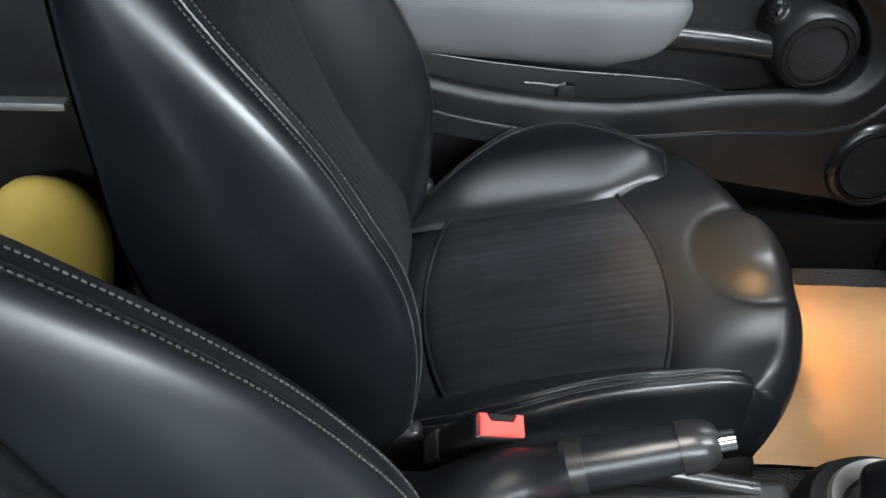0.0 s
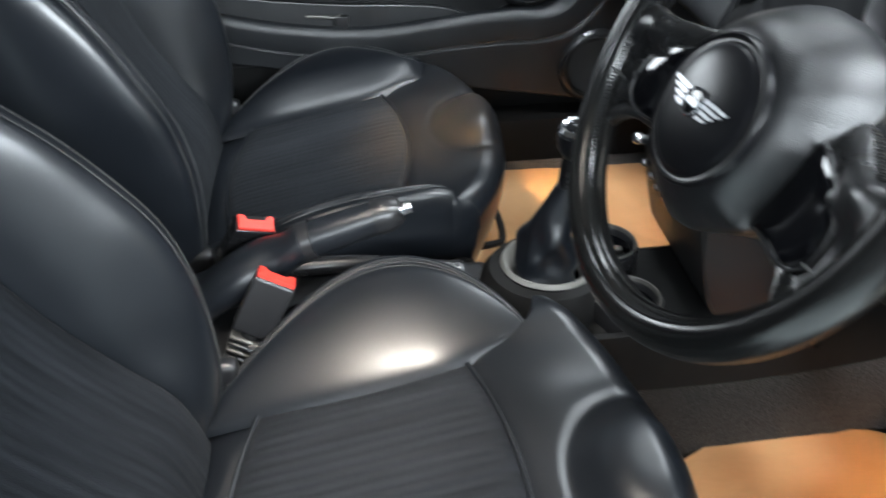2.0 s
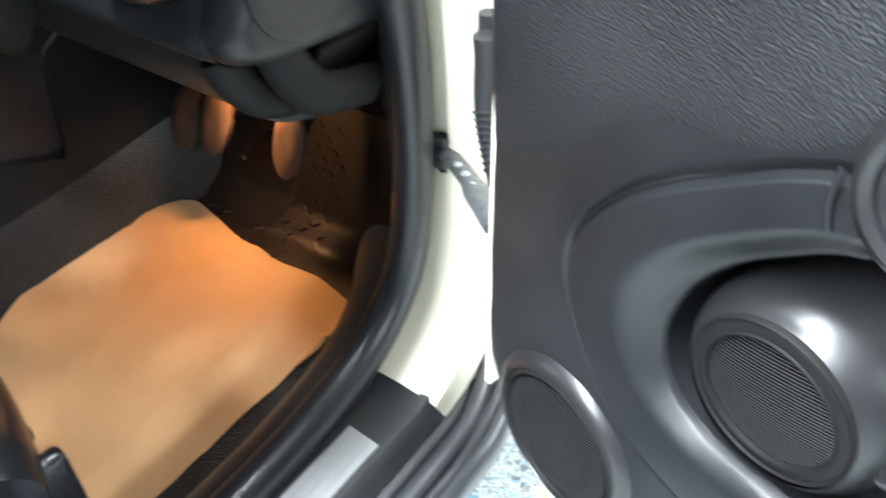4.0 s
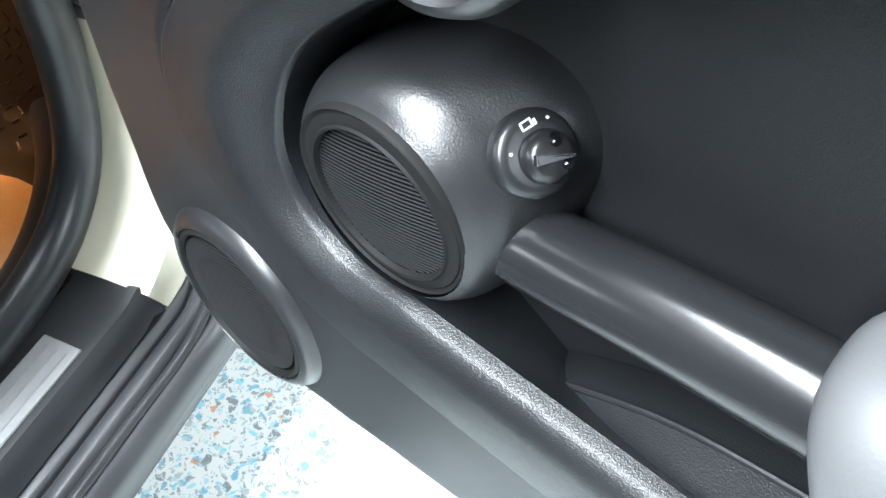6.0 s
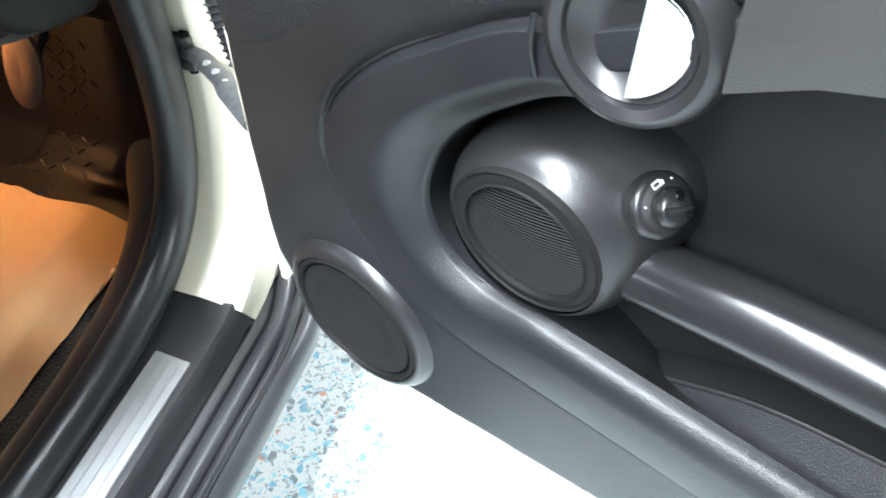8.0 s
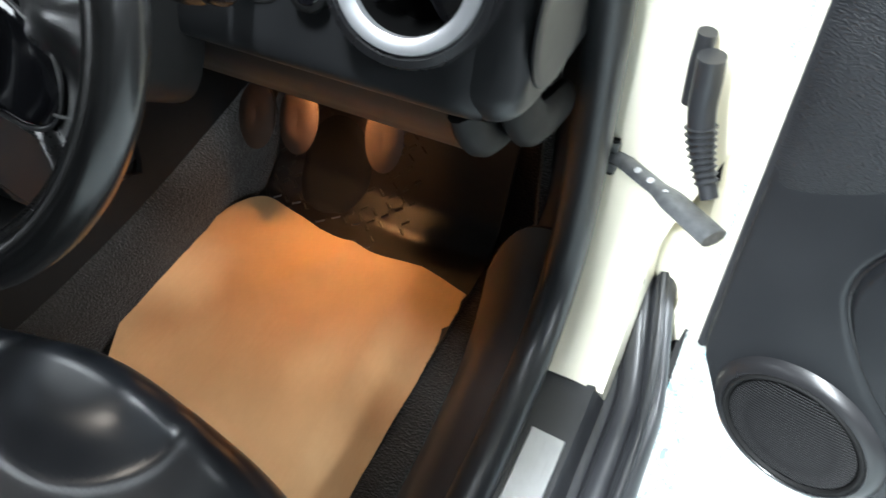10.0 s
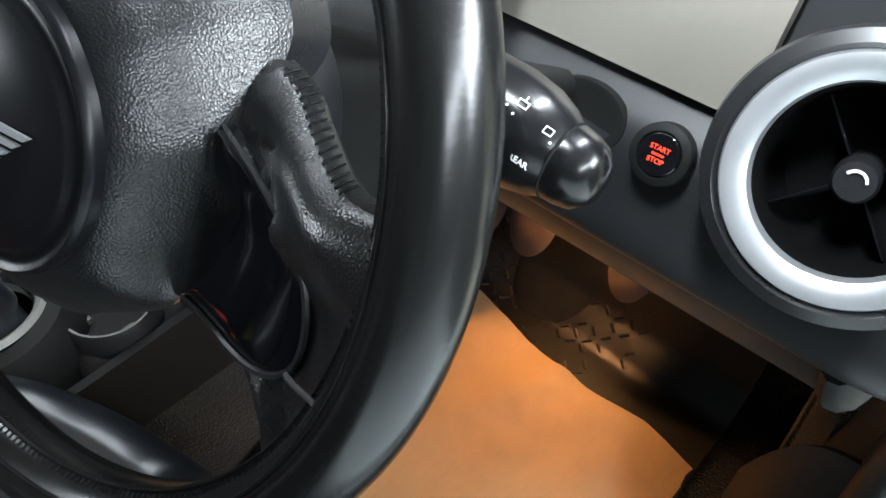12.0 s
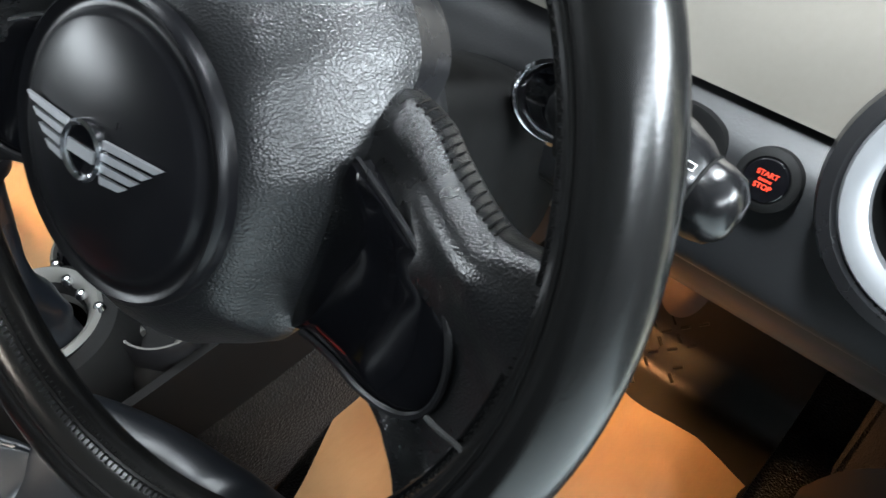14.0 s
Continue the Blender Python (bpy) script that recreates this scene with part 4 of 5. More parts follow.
        slant = 0.020 * (1 - q * f * r) * (1 - g) - 0.008
        return to(u + slant, 0.038 * r * f * c, 0.722 - 0.018 * g + 0.04 * s + (0.044 + 0.012 * g) * r * f * q)
    part("armrest", cap_ends(sheet(lambda a, b: arm(a, b ** 1.8), 48, 50, closed_u=True)), GREY_PAD, d, "padded pale grey armrest")

    # inner release
    m = flat(0.1960, 0.004, 0.8460, (0.03, 1.0, 0.06)) @ Matrix.Scale(0.915, 4)
    rel = part("release_ring", lathe([(0.046, -0.02), (0.046, 0.004), (0.043, 0.011), (0.038, 0.014), (0.033, 0.012), (0.031, 0.006), (0.0305, 0.0)], m, 56), SMOOTH, d, "satin black ring round the release lever")
    part("release_cup", lathe([(0.0, -0.0005), (0.015, 0.0), (0.026, 0.003), (0.0315, 0.009)], m, 40), SMOOTH, rel)
    part("release_lever", prism([(0.002 + 0.027 * math.cos(t), 0.027 * math.sin(t)) for t in [radians(-82 + 164 * i / 16) for i in range(17)]], 0.003, m @ pose(-0.001, 0, 0.0125, 0, 20, 0), 0.001), CHROME, rel, "chrome release lever")
    part("band_end", tube([to(0.150, 0.010, 0.838), to(0.150, 0.011, 0.822), to(0.153, 0.009, 0.806)], 0.0016, 12, 8), DOOR_VINYL, d)
    part("upper_trim_band", sheet(lambda a, b: to(lerp(0.237, end, a), 0.008 + 0.006 * math.sin(math.pi * b), lerp(0.840, 0.925, b) + 0.02 * smooth(0.0, 0.1, a) + 0.06 * a), 16, 8, thick=0.004), BAND_VINYL, d, "grained brownish grey band beside the release")
    return d


HINGE = Vector((0.665, -0.91, 0.0))
ALONG, INTO = Vector((-0.342, -0.940, 0.0)), Vector((-0.940, 0.342, 0.0))
door("driver_door", (0.70, -0.85, 0.40), lambda u, n, w: HINGE + ALONG * u + INTO * n + Vector((0, 0, w)), "open driver's door with charcoal panel and speaker pod", 0.75)
door("passenger_door", (0.70, 0.74, 0.40), lambda u, n, w: Vector((0.665 - u, 0.670 - n, w - 0.020)), "closed passenger door with grey armrest and charcoal panel", 0.95)

GREASY = plain("greasy_dark_steel", (0.11, 0.115, 0.12), 0.4, 0.6, scale=120.0, vary=0.6, bump=0.2)
# check strap and wiring between jamb and door
strap = thing("door_check_strap", (0.82, -0.68, 0.59), "grimy dark steel check strap between jamb and door", "door strap")
STRAP = [(0.838, -0.672, 0.588), (0.818, -0.705, 0.588), (0.79, -0.745, 0.592), (0.745, -0.80, 0.600)]
part("strap_bar", tube(STRAP, lambda s: 0.0140 - 0.004 * smooth(0.1, 0.25, s) + 0.004 * smooth(0.6, 0.75, s), 40, 10, flat=0.55), GREASY, strap, "dented greasy steel bar")
part("strap_pivot", joined(block(0.822, 0.848, -0.690, -0.664, 0.594, 0.606, 0.003), block(0.822, 0.848, -0.690, -0.664, 0.568, 0.580, 0.003)), GREASY, strap)
part("pivot_pin", lathe([(0.0, -0.022), (0.005, -0.022), (0.005, 0.022), (0.0, 0.022)], pose(0.828, -0.684, 0.587), 12), DARK, strap)
for s in (0.42, 0.55, 0.68):
    p = curve_at(STRAP, s)
    part("strap_notch", lathe([(0.0, 0.0072), (0.003, 0.0070), (0.0042, 0.0044)], facing(p, (-0.45, 0.15, 0.88)), 12), SATIN, strap, "worn bright notch")
wire = thing("door_wiring_boot", (0.80, -0.76, 0.70), "black ribbed rubber boot of the door wiring", "wiring boot")
BOOT = [(0.795, -0.752, 0.742), (0.795, -0.754, 0.72), (0.790, -0.757, 0.69), (0.780, -0.768, 0.655), (0.765, -0.785, 0.625)]
part("boot", tube(BOOT, lambda s: 0.012 - 0.004 * smooth(0.55, 1.0, s), 30, 12), RUBBER, wire)
part("cable", tube([(0.812, -0.742, 0.752), (0.812, -0.742, 0.72), (0.808, -0.744, 0.685)], 0.0085, 20, 10), RUBBER, wire)
for k in range(9):
    s = 0.58 + 0.04 * k
    p, q = curve_at(BOOT, s), curve_at(BOOT, s + 0.02)
    part("boot_rib", lathe([(0.009, -0.0022), (0.0145 - 0.0004 * k, 0.0), (0.009, 0.0022)], facing(p, q - p, (1, 0, 0)), 16), RUBBER, wire)
for z in (0.70, 0.47):
    hinge = thing("cream_hinge", (0.80, -0.80, z), "cream painted hinge between jamb and door", "hinge", "hinges")
    part("hinge_leaf", block(0.77, 0.83, -0.825, -0.79, z - 0.03, z + 0.03, 0.006), CREAM, hinge)
    part("hinge_pin", lathe([(0.0, -0.035), (0.007, -0.035), (0.007, 0.035), (0.0, 0.035)], pose(0.765, -0.815, z), 14), CREAM, hinge)

# ---- dashboard ----
dash = thing("dashboard", (0.75, 0, 0.85), "black dashboard with silver trim and round chrome-ringed vent", "dashboard")


def dash_section(points, y0, y1, ny=24, end=0.0, thick=0.008):
    """A band of the dashboard: a profile of (x, z) pairs drawn from y0 to y1, curving forward at the right end."""
    def fn(a, b):
        y = lerp(y0, y1, a)
        p = curve_at([(x, 0, z) for x, z in points], b)
        return Vector((p.x + 0.04 * smooth(-0.60, -0.70, y), y, p.z - 0.02 * smooth(-0.60, -0.70, y)))
    return sheet(fn, ny, 24, thick=thick)


VENT = facing((0.632, -0.570, 0.850), (-0.88, -0.10, 0.46)) @ Matrix.Scale(0.90, 4)


def round_vent(bm):
    """Sinks whatever lies in front of the vent's barrel."""
    back = VENT.inverted()
    for v in bm.verts:
        p = back @ v.co
        if math.hypot(p.x, p.y) < 0.0600:
            v.co = VENT @ Vector((p.x, p.y, min(p.z, -0.055)))
    return bm


part("dash_top", dash_section([(1.0, 0.965), (0.86, 0.985), (0.76, 0.98), (0.715, 0.965), (0.705, 0.95)], -0.628, 0.66), PLASTIC, dash, "grained black dashboard top")
part("silver_trim", dash_section([(0.712, 0.948), (0.700, 0.915), (0.675, 0.865), (0.662, 0.834)], -0.512, -0.20), SILVER_TRIM, dash, "smooth silver dashboard trim")
part("silver_trim", dash_section([(0.712, 0.948), (0.700, 0.915), (0.675, 0.865), (0.662, 0.834)], 0.14, 0.62), SILVER_TRIM, dash, "smooth silver dashboard trim")
part("switch_panel", round_vent(dash_section([(0.668, 0.838), (0.655, 0.828), (0.640, 0.815), (0.628, 0.790), (0.618, 0.768), (0.622, 0.755), (0.645, 0.742)], -0.626, -0.10, 150, thick=0)), PLASTIC, dash, "grained black switch panel")
part("switch_panel", dash_section([(0.668, 0.838), (0.655, 0.828), (0.640, 0.815), (0.628, 0.790), (0.618, 0.768), (0.622, 0.755), (0.645, 0.742)], 0.10, 0.66), PLASTIC, dash)
part("knee_panel", dash_section([(0.648, 0.745), (0.655, 0.722), (0.672, 0.697), (0.705, 0.664), (0.78, 0.642), (0.88, 0.650)], -0.600, -0.18), PLASTIC, dash, "black knee panel under the dashboard")
part("knee_panel", dash_section([(0.650, 0.745), (0.66, 0.68), (0.70, 0.62), (0.80, 0.60), (0.95, 0.62)], 0.10, 0.66), PLASTIC, dash)
END = [(1.0, 0.962), (0.90, 0.978), (0.80, 0.979), (0.745, 0.972), (0.712, 0.952), (0.702, 0.915), (0.683, 0.873), (0.662, 0.838), (0.643, 0.815), (0.631, 0.790), (0.623, 0.768), (0.634, 0.750), (0.68, 0.738), (0.76, 0.728), (0.86, 0.722), (1.0, 0.72)]


def dash_cap(a, b):
    """The dashboard's right end: straight past the vent, then rolled over into a flat face."""
    p = curve_at([(x, 0, z) for x, z in END], b)
    c = Vector((0.80, 0, 0.85))
    if a < 0.55:
        return Vector((p.x, lerp(-0.510, -0.628, a / 0.55), p.z))
    if a < 0.8:
        th = (a - 0.55) / 0.25 * math.pi / 2
        q = p + (c - p).normalized() * 0.024 * (1 - math.cos(th))
        return Vector((q.x, -0.628 - 0.024 * math.sin(th), q.z))
    q = lerp(p + (c - p).normalized() * 0.024, c, (a - 0.8) / 0.2)
    return Vector((q.x, -0.652, q.z))


part("dash_end", round_vent(sheet(dash_cap, 110, 260)), PLASTIC, dash, "rounded end of the dashboard")
part("end_cap", sheet(lambda a, b: Vector((0.702 + 0.060 * math.cos(2 * math.pi * a) * min(1.0, b * 1.1), -0.6525 - 0.0035 * (1 - max(0.0, b - 0.85) / 0.15), 0.808 + 0.055 * math.sin(2 * math.pi * a) * min(1.0, b * 1.1))), 48, 14, closed_u=True), PLASTIC, dash, "oval cover at the end of the dashboard")
for k in range(2):
    part("knee_flap", tube([(0.648 + 0.035 * k, -0.603 - 0.026 * k, 0.745), (0.660 + 0.035 * k, -0.606 - 0.026 * k, 0.715), (0.690 + 0.03 * k, -0.610 - 0.026 * k, 0.688), (0.76 + 0.02 * k, -0.612 - 0.026 * k, 0.672)], 0.011 + 0.002 * k, 24, 12, flat=1.6), DARK, dash, "folded end of the knee panel")
part("end_underside", sheet(lambda a, b: Vector((lerp(0.72, 1.05, a), lerp(-0.60, -0.640, b), 0.730 - 0.06 * smooth(0, 1, 1 - a) * (1 - b))), 12, 8, thick=0.004), DARK, dash)
part("vent_housing", lathe([(0.060, -0.09), (0.066, -0.03), (0.068, 0.0), (0.066, 0.008), (0.060, 0.010), (0.056, 0.006)], VENT, 64), SMOOTH, dash)
vent = part("air_vent", lathe([(0.0575, -0.01), (0.0580, 0.006), (0.056, 0.011), (0.050, 0.0115), (0.0445, 0.008), (0.0430, 0.0), (0.0430, -0.006)], VENT, 72), SATIN, dash, "satin chrome ring of the round air vent")
part("vent_barrel", lathe([(0.0435, 0.002), (0.042, 0.0), (0.0405, -0.025), (0.034, -0.034), (0.0, -0.036)], VENT, 48), VENT_BLACK, vent)
for ang in (20, 110, 200, 290):
    fin = block(0.010, 0.040, -0.0007, 0.0007, -0.03, -0.012, 0.0003, 1)
    fin.transform(VENT @ pose(0, 0, 0, 0, 0, ang + 20))
    part("vent_fin", fin, GLOSS, vent)
part("vent_knob", lathe([(0.0105, -0.03), (0.0105, -0.004), (0.009, 0.0), (0.0, 0.001)], VENT, 24), SMOOTH, vent)
part("vent_mark", joined(*[tube([VENT @ Vector((0.005 * math.cos(t), 0.005 * math.sin(t), 0.0015)), VENT @ Vector((0.005 * math.cos(t + 0.4), 0.005 * math.sin(t + 0.4), 0.0015))], 0.0007, 2, 6) for t in [0.2 + 0.4 * i for i in range(6)]]), WHITE_INK, vent)

BOWL = facing((0.6388, -0.4395, 0.8125), (-0.90, 0.0, 0.433)) @ Matrix.Scale(0.84, 4)
# almost flush disc: the shade inside the bowl is put into its dark colour
part("stalk_bowl", lathe([(0.0, 0.0004), (0.022, 0.0006), (0.0265, 0.0016), (0.0290, 0.0014), (0.0305, -0.004)], BOWL, 44, 0.72), DARK, dash, "dark bowl behind the wiper stalk")

# start button
START = facing((0.631, -0.4885, 0.8185), (-0.86, -0.04, 0.50)) @ Matrix.Scale(0.82, 4)
button = thing("start_button", START.translation, "round black start button with lit red lettering", "button")
part("button_bezel", lathe([(0.0190, -0.008), (0.0185, 0.0010), (0.0160, 0.0030), (0.0138, 0.0034), (0.0130, 0.002)], START, 40), DARK, button)
cap = part("button_cap", lathe([(0.0130, -0.004), (0.0130, 0.0030), (0.0120, 0.0042), (0.0, 0.0046)], START, 40), GLOSS, button)
for text, size, y in (("START", 0.0043, 0.0037), ("ENGINE", 0.0022, 0.0), ("STOP", 0.0043, -0.0037)):
    part("lit_lettering", letters(text, size, START @ pose(0, y, 0.0048)), GLOW_RED, cap, "lit red lettering")

# ignition slot beside the column
SLOT = facing((0.600, -0.392, 0.830), (-0.9, -0.1, 0.42))
slot = thing("key_slot", SLOT.translation, "chrome-edged key slot in the switch panel", "key slot")
part("slot_ring", lathe([(0.026, -0.01), (0.026, 0.004), (0.0235, 0.006), (0.0215, 0.003), (0.0205, -0.01)], SLOT, 40, 0.8), CHROME, slot)
part("slot_face", lathe([(0.021, -0.004), (0.012, -0.008), (0.0, -0.009)], SLOT, 32, 0.8), GLOSS, slot)

# ---- steering wheel ----
WHEEL = facing((0.428, -0.344, 0.8938), (-1.0, -0.095, 0.508))
wheel = thing("steering_wheel", WHEEL.translation, "black leather steering wheel with two spokes and winged badge", "steering wheel")


def on_wheel(x, y, z):
    return WHEEL @ Vector((x, y, z))


R_RIM = 0.1655
part("rim", sheet(lambda a, b: on_wheel((R_RIM + 0.0150 * math.cos(2 * math.pi * b)) * math.cos(2 * math.pi * a), (R_RIM + 0.0150 * math.cos(2 * math.pi * b)) * math.sin(2 * math.pi * a), 0.0168 * math.sin(2 * math.pi * b)), 128, 24, True, True), RIM_LEATHER, wheel, "worn black leather rim")
seam = [on_wheel((R_RIM - 0.0146) * math.cos(t), (R_RIM - 0.0146) * math.sin(t), 0.005) for t in [2 * math.pi * i / 48 for i in range(49)]]
part("rim_seam", tube(seam[:-1], 0.0013, 160, 6, closed=True), RIM_LEATHER, wheel)
cross = []
for i in range(300):
    t = 2 * math.pi * i / 300
    p = on_wheel((R_RIM - 0.0145) * math.cos(t), (R_RIM - 0.0145) * math.sin(t), 0.0018)
    q = on_wheel((R_RIM - 0.0133) * math.cos(t + 0.012), (R_RIM - 0.0133) * math.sin(t + 0.012), 0.0085)
    cross.append(tube([p, q], 0.0005, 2, 5))
part("rim_stitching", joined(*cross), DARK, wheel)
seam = [on_wheel((R_RIM - 0.0075) * math.cos(t), (R_RIM - 0.0075) * math.sin(t), 0.0148) for t in [2 * math.pi * i / 48 for i in range(49)]]
part("rim_insert_seam", tube(seam[:-1], 0.0009, 160, 6, closed=True), RIM_LEATHER, wheel)


# airbag cover: a rounded shield with notches for the spokes; its boss stands proud of the rim
HUB = WHEEL @ pose(-0.006, -0.0140, 0.0165)
EDGE = [(-90, 0.0835), (-75, 0.0815), (-60, 0.0790), (-48, 0.0805), (-38, 0.0820), (-28, 0.0755), (-15, 0.0730), (1, 0.0735), (12, 0.0765), (22, 0.0800), (32, 0.0860), (42, 0.0920), (56, 0.0955), (72, 0.0960), (90, 0.0940)]
DROP = [(-90, 0.0), (0, 0.0), (14, 0.001), (24, 0.010), (34, 0.025), (44, 0.028), (60, 0.028), (90, 0.026)]


def shield(t):
    """Edge of the cover at the angle t: place across the hub, and how far it drops."""
    c, s = math.cos(t), math.sin(t)
    deg = math.degrees(math.atan2(s, abs(c)))
    return value_at(EDGE, deg) * c, value_at(EDGE, deg) * s, value_at(DROP, deg)


def cover(a, b):
    x, y, z = shield(2 * math.pi * a)
    c, s = math.cos(2 * math.pi * a), math.sin(2 * math.pi * a)
    return HUB @ Vector((lerp(0.052 * c, x, b), lerp(0.052 * s, y, b), -0.0035 - 0.0275 * b ** 1.8 - z * b ** 2.2 - 0.004 * smooth(0.94, 1.0, b)))


def skirt(a, b):
    x, y, z = shield(2 * math.pi * a)
    return HUB @ Vector((x * (1 - 0.05 * b), y * (1 - 0.05 * b), -0.035 - z - 0.026 * b))


part("airbag_cover", sheet(cover, 160, 28, closed_u=True), AIRBAG, wheel, "pebbled black airbag cover")
part("cover_skirt", sheet(skirt, 120, 4, closed_u=True), SMOOTH, wheel)
boss = part("badge_boss", lathe([(0.0555, -0.010), (0.0557, -0.001), (0.0550, 0.0006), (0.0534, 0.0020), (0.0514, 0.0004), (0.0490, 0.0002), (0.0470, 0.0010), (0.0456, 0.0028), (0.0440, 0.0037), (0.036, 0.0062), (0.024, 0.0084), (0.0, 0.0100)], HUB, 96), BOSS, wheel, "glossy round badge boss")
BADGE = HUB @ pose(-0.001, 0.001, 0.0106) @ Matrix.Scale(0.86, 4)
badge = part("badge_ring", lathe([(0.0125, -0.002), (0.0125, 0.0018), (0.0113, 0.0028), (0.0100, 0.0018), (0.0096, 0.0)], BADGE, 40), CHROME, boss, "chrome winged ring emblem")
part("badge_disc", lathe([(0.0, 0.0012), (0.0098, 0.0008)], BADGE, 32), GLOSS, badge)
part("badge_bar", prism([(-0.0080, -0.0025), (0.0080, -0.0025), (0.0080, 0.0025), (-0.0080, 0.0025)], 0.0012, BADGE @ pose(0, 0, 0.0008)), SATIN, badge)
for side in (-1, 1):
    for k in range(4):
        y = 0.0090 - 0.0048 * k
        tip = 0.0385 - 0.0055 * k
        quad = [(0.0118 * side, y - 0.0035), (tip * side, y - 0.0028), ((tip + 0.0035) * side, y - 0.0002), (0.0112 * side, y - 0.0003)]
        part("badge_wing", prism(quad if side > 0 else quad[::-1], 0.0016, BADGE @ pose(0, 0, 0.0004, 0, 5 * side, 0)), SATIN, badge)

# spokes with gloss black infills
SPOKE_HIGH = [(0.058, 0.034, -0.046), (0.085, 0.0305, -0.036), (0.105, 0.0235, -0.024), (0.125, 0.0180, -0.012), (0.141, 0.0175, -0.004), (0.160, 0.020, 0.0)]
SPOKE_LOW = [(0.052, -0.064, -0.036), (0.072, -0.0640, -0.028), (0.090, -0.0640, -0.021), (0.108, -0.0652, -0.013), (0.119, -0.0730, -0.007), (0.126, -0.1000, 0.0)]
INFILL = [(0.0725, 0.0120), (0.096, 0.0035), (0.1155, -0.0075), (0.125, -0.0195), (0.129, -0.034), (0.1265, -0.0475), (0.117, -0.0555), (0.103, -0.0578), (0.086, -0.0560), (0.069, -0.0560), (0.058, -0.058), (0.060, -0.035), (0.064, -0.012)]
for side in (-1, 1):
    def infill_z(x):
        return value_at([(0.055, -0.020), (0.072, -0.0165), (0.10, -0.0105), (0.13, -0.0070)], x)

    def spoke(a, b):
        th = 2 * math.pi * b
        c = 0.5 - 0.5 * math.cos(th)
        p = lerp(curve_at(SPOKE_HIGH, a), curve_at(SPOKE_LOW, a), c)
        reach = math.hypot(p.x, p.y)
        k = lerp(1.0, 0.159 / reach, smooth(0.72, 1.0, a))
        front = th < math.pi
        z = p.z
        if front:
            sunk = infill_z(min(p.x, 0.13)) - 0.004 + 0.010 * smooth(0.128, 0.150, p.x)
            z = lerp(p.z, sunk, smooth(0.16, 0.40, c) * (1 - smooth(0.82, 1.0, c)) * (1 - smooth(0.75, 1.0, a)))
        fat = (0.0115 if front else -0.012) * math.sqrt(abs(math.sin(th)))
        roll = 0.006 * math.exp(-((c - 0.13) / 0.12) ** 2) * smooth(1.0, 0.6, a) if front else 0
        return on_wheel(side * p.x * k, p.y * k, z + fat * (1 - 0.45 * smooth(0.25, 0.5, c) * (1 - smooth(0.8, 1.0, c))) + roll)
    sp = part("spoke", cap_ends(sheet(spoke, 56, 72, closed_v=True)), SPOKE_LEATHER, wheel, "leather-wrapped spoke")
    cross = []
    for i in range(15):
        p, q = spoke(lerp(0.12, 0.66, i / 14), 0.994), spoke(lerp(0.12, 0.66, i / 14) + 0.014, 0.028)
        o = WHEEL.to_3x3() @ Vector((0, 0.0003, 0.0004))
        cross.append(tube([p + o, lerp(p, q, 0.5) + o * 2.2, q + o], 0.0004, 5, 6))
    part("spoke_stitching", joined(*cross), RIM_LEATHER, sp)
    outline = [tuple(curve_at([(x, y, 0) for x, y in INFILL + INFILL[:1]], i / 64).to_2d()) for i in range(64)]

    def infill(a, b):
        x, y = outline[round(a * 64) % 64]
        k = min(1.0, b / 0.9)
        x, y = lerp(0.092, x, k), lerp(-0.032, y, k)
        return on_wheel(side * x, y, infill_z(x) + 0.0045 + 0.004 * smooth(-0.015, 0.012, y) - 0.002 * k ** 6 + 0.0006 * math.sin((y + 0.06) * 40) - (0.010 if b > 0.95 else 0))
    inf = part("spoke_infill", sheet(infill, 64, 12, closed_u=True), GLOSS, wheel, "piano black spoke infill")
    rimline = [on_wheel(side * (0.092 + (x - 0.092) * 1.02), -0.032 + (y + 0.032) * 1.02, infill_z(x) + 0.0035) for x, y in outline[:46:3]]
    part("infill_edge", tube(rimline, 0.0014, 60, 6), SMOOTH, inf)
    seam = [on_wheel(side * x, y, z) for x, y, z in ((0.131, -0.0440, 0.0035), (0.1375, -0.0430, 0.0065), (0.146, -0.0425, 0.0085), (0.156, -0.0415, 0.0135))]
    part("spoke_seam", tube(seam, 0.0010, 12, 6), THREAD, sp)
part("hub_column", lathe([(0.060, -0.12), (0.072, -0.095), (0.075, -0.060), (0.070, -0.052)], HUB, 48), PLASTIC, wheel, "round plastic back of the hub")

# column shroud
column = thing("steering_column", (0.56, -0.341, 0.82), "black plastic steering column shroud", "steering column")
COL0, COL1 = WHEEL @ Vector((0, -0.01, -0.075)), WHEEL @ Vector((0, -0.036, -0.26))


def shroud(a, b):
    p = lerp(COL0, COL1, a)
    th = 2 * math.pi * b
    c, s = math.cos(th), math.sin(th)
    r = (abs(c) ** 3.2 + abs(s) ** 3.2) ** (-1 / 3.2)
    return p + (WHEEL.to_3x3() @ Vector((0.046 * r * c, (0.050 + 0.008 * a) * r * s - 0.010, 0)))


part("shroud", cap_ends(sheet(shroud, 16, 48, closed_v=True)), DARK, column)
part("shroud_seam", tube([shroud(i / 10, 0.485) for i in range(11)], 0.0012, 30, 6), SMOOTH, column)
part("gauge_hood", lathe([(0.056, -0.06), (0.062, 0.0), (0.064, 0.018), (0.060, 0.021), (0.056, 0.012), (0.050, -0.01), (0.0, -0.012)], WHEEL @ pose(0, 0.118, -0.115), 56), SMOOTH, column, "round black gauge hood above the column")


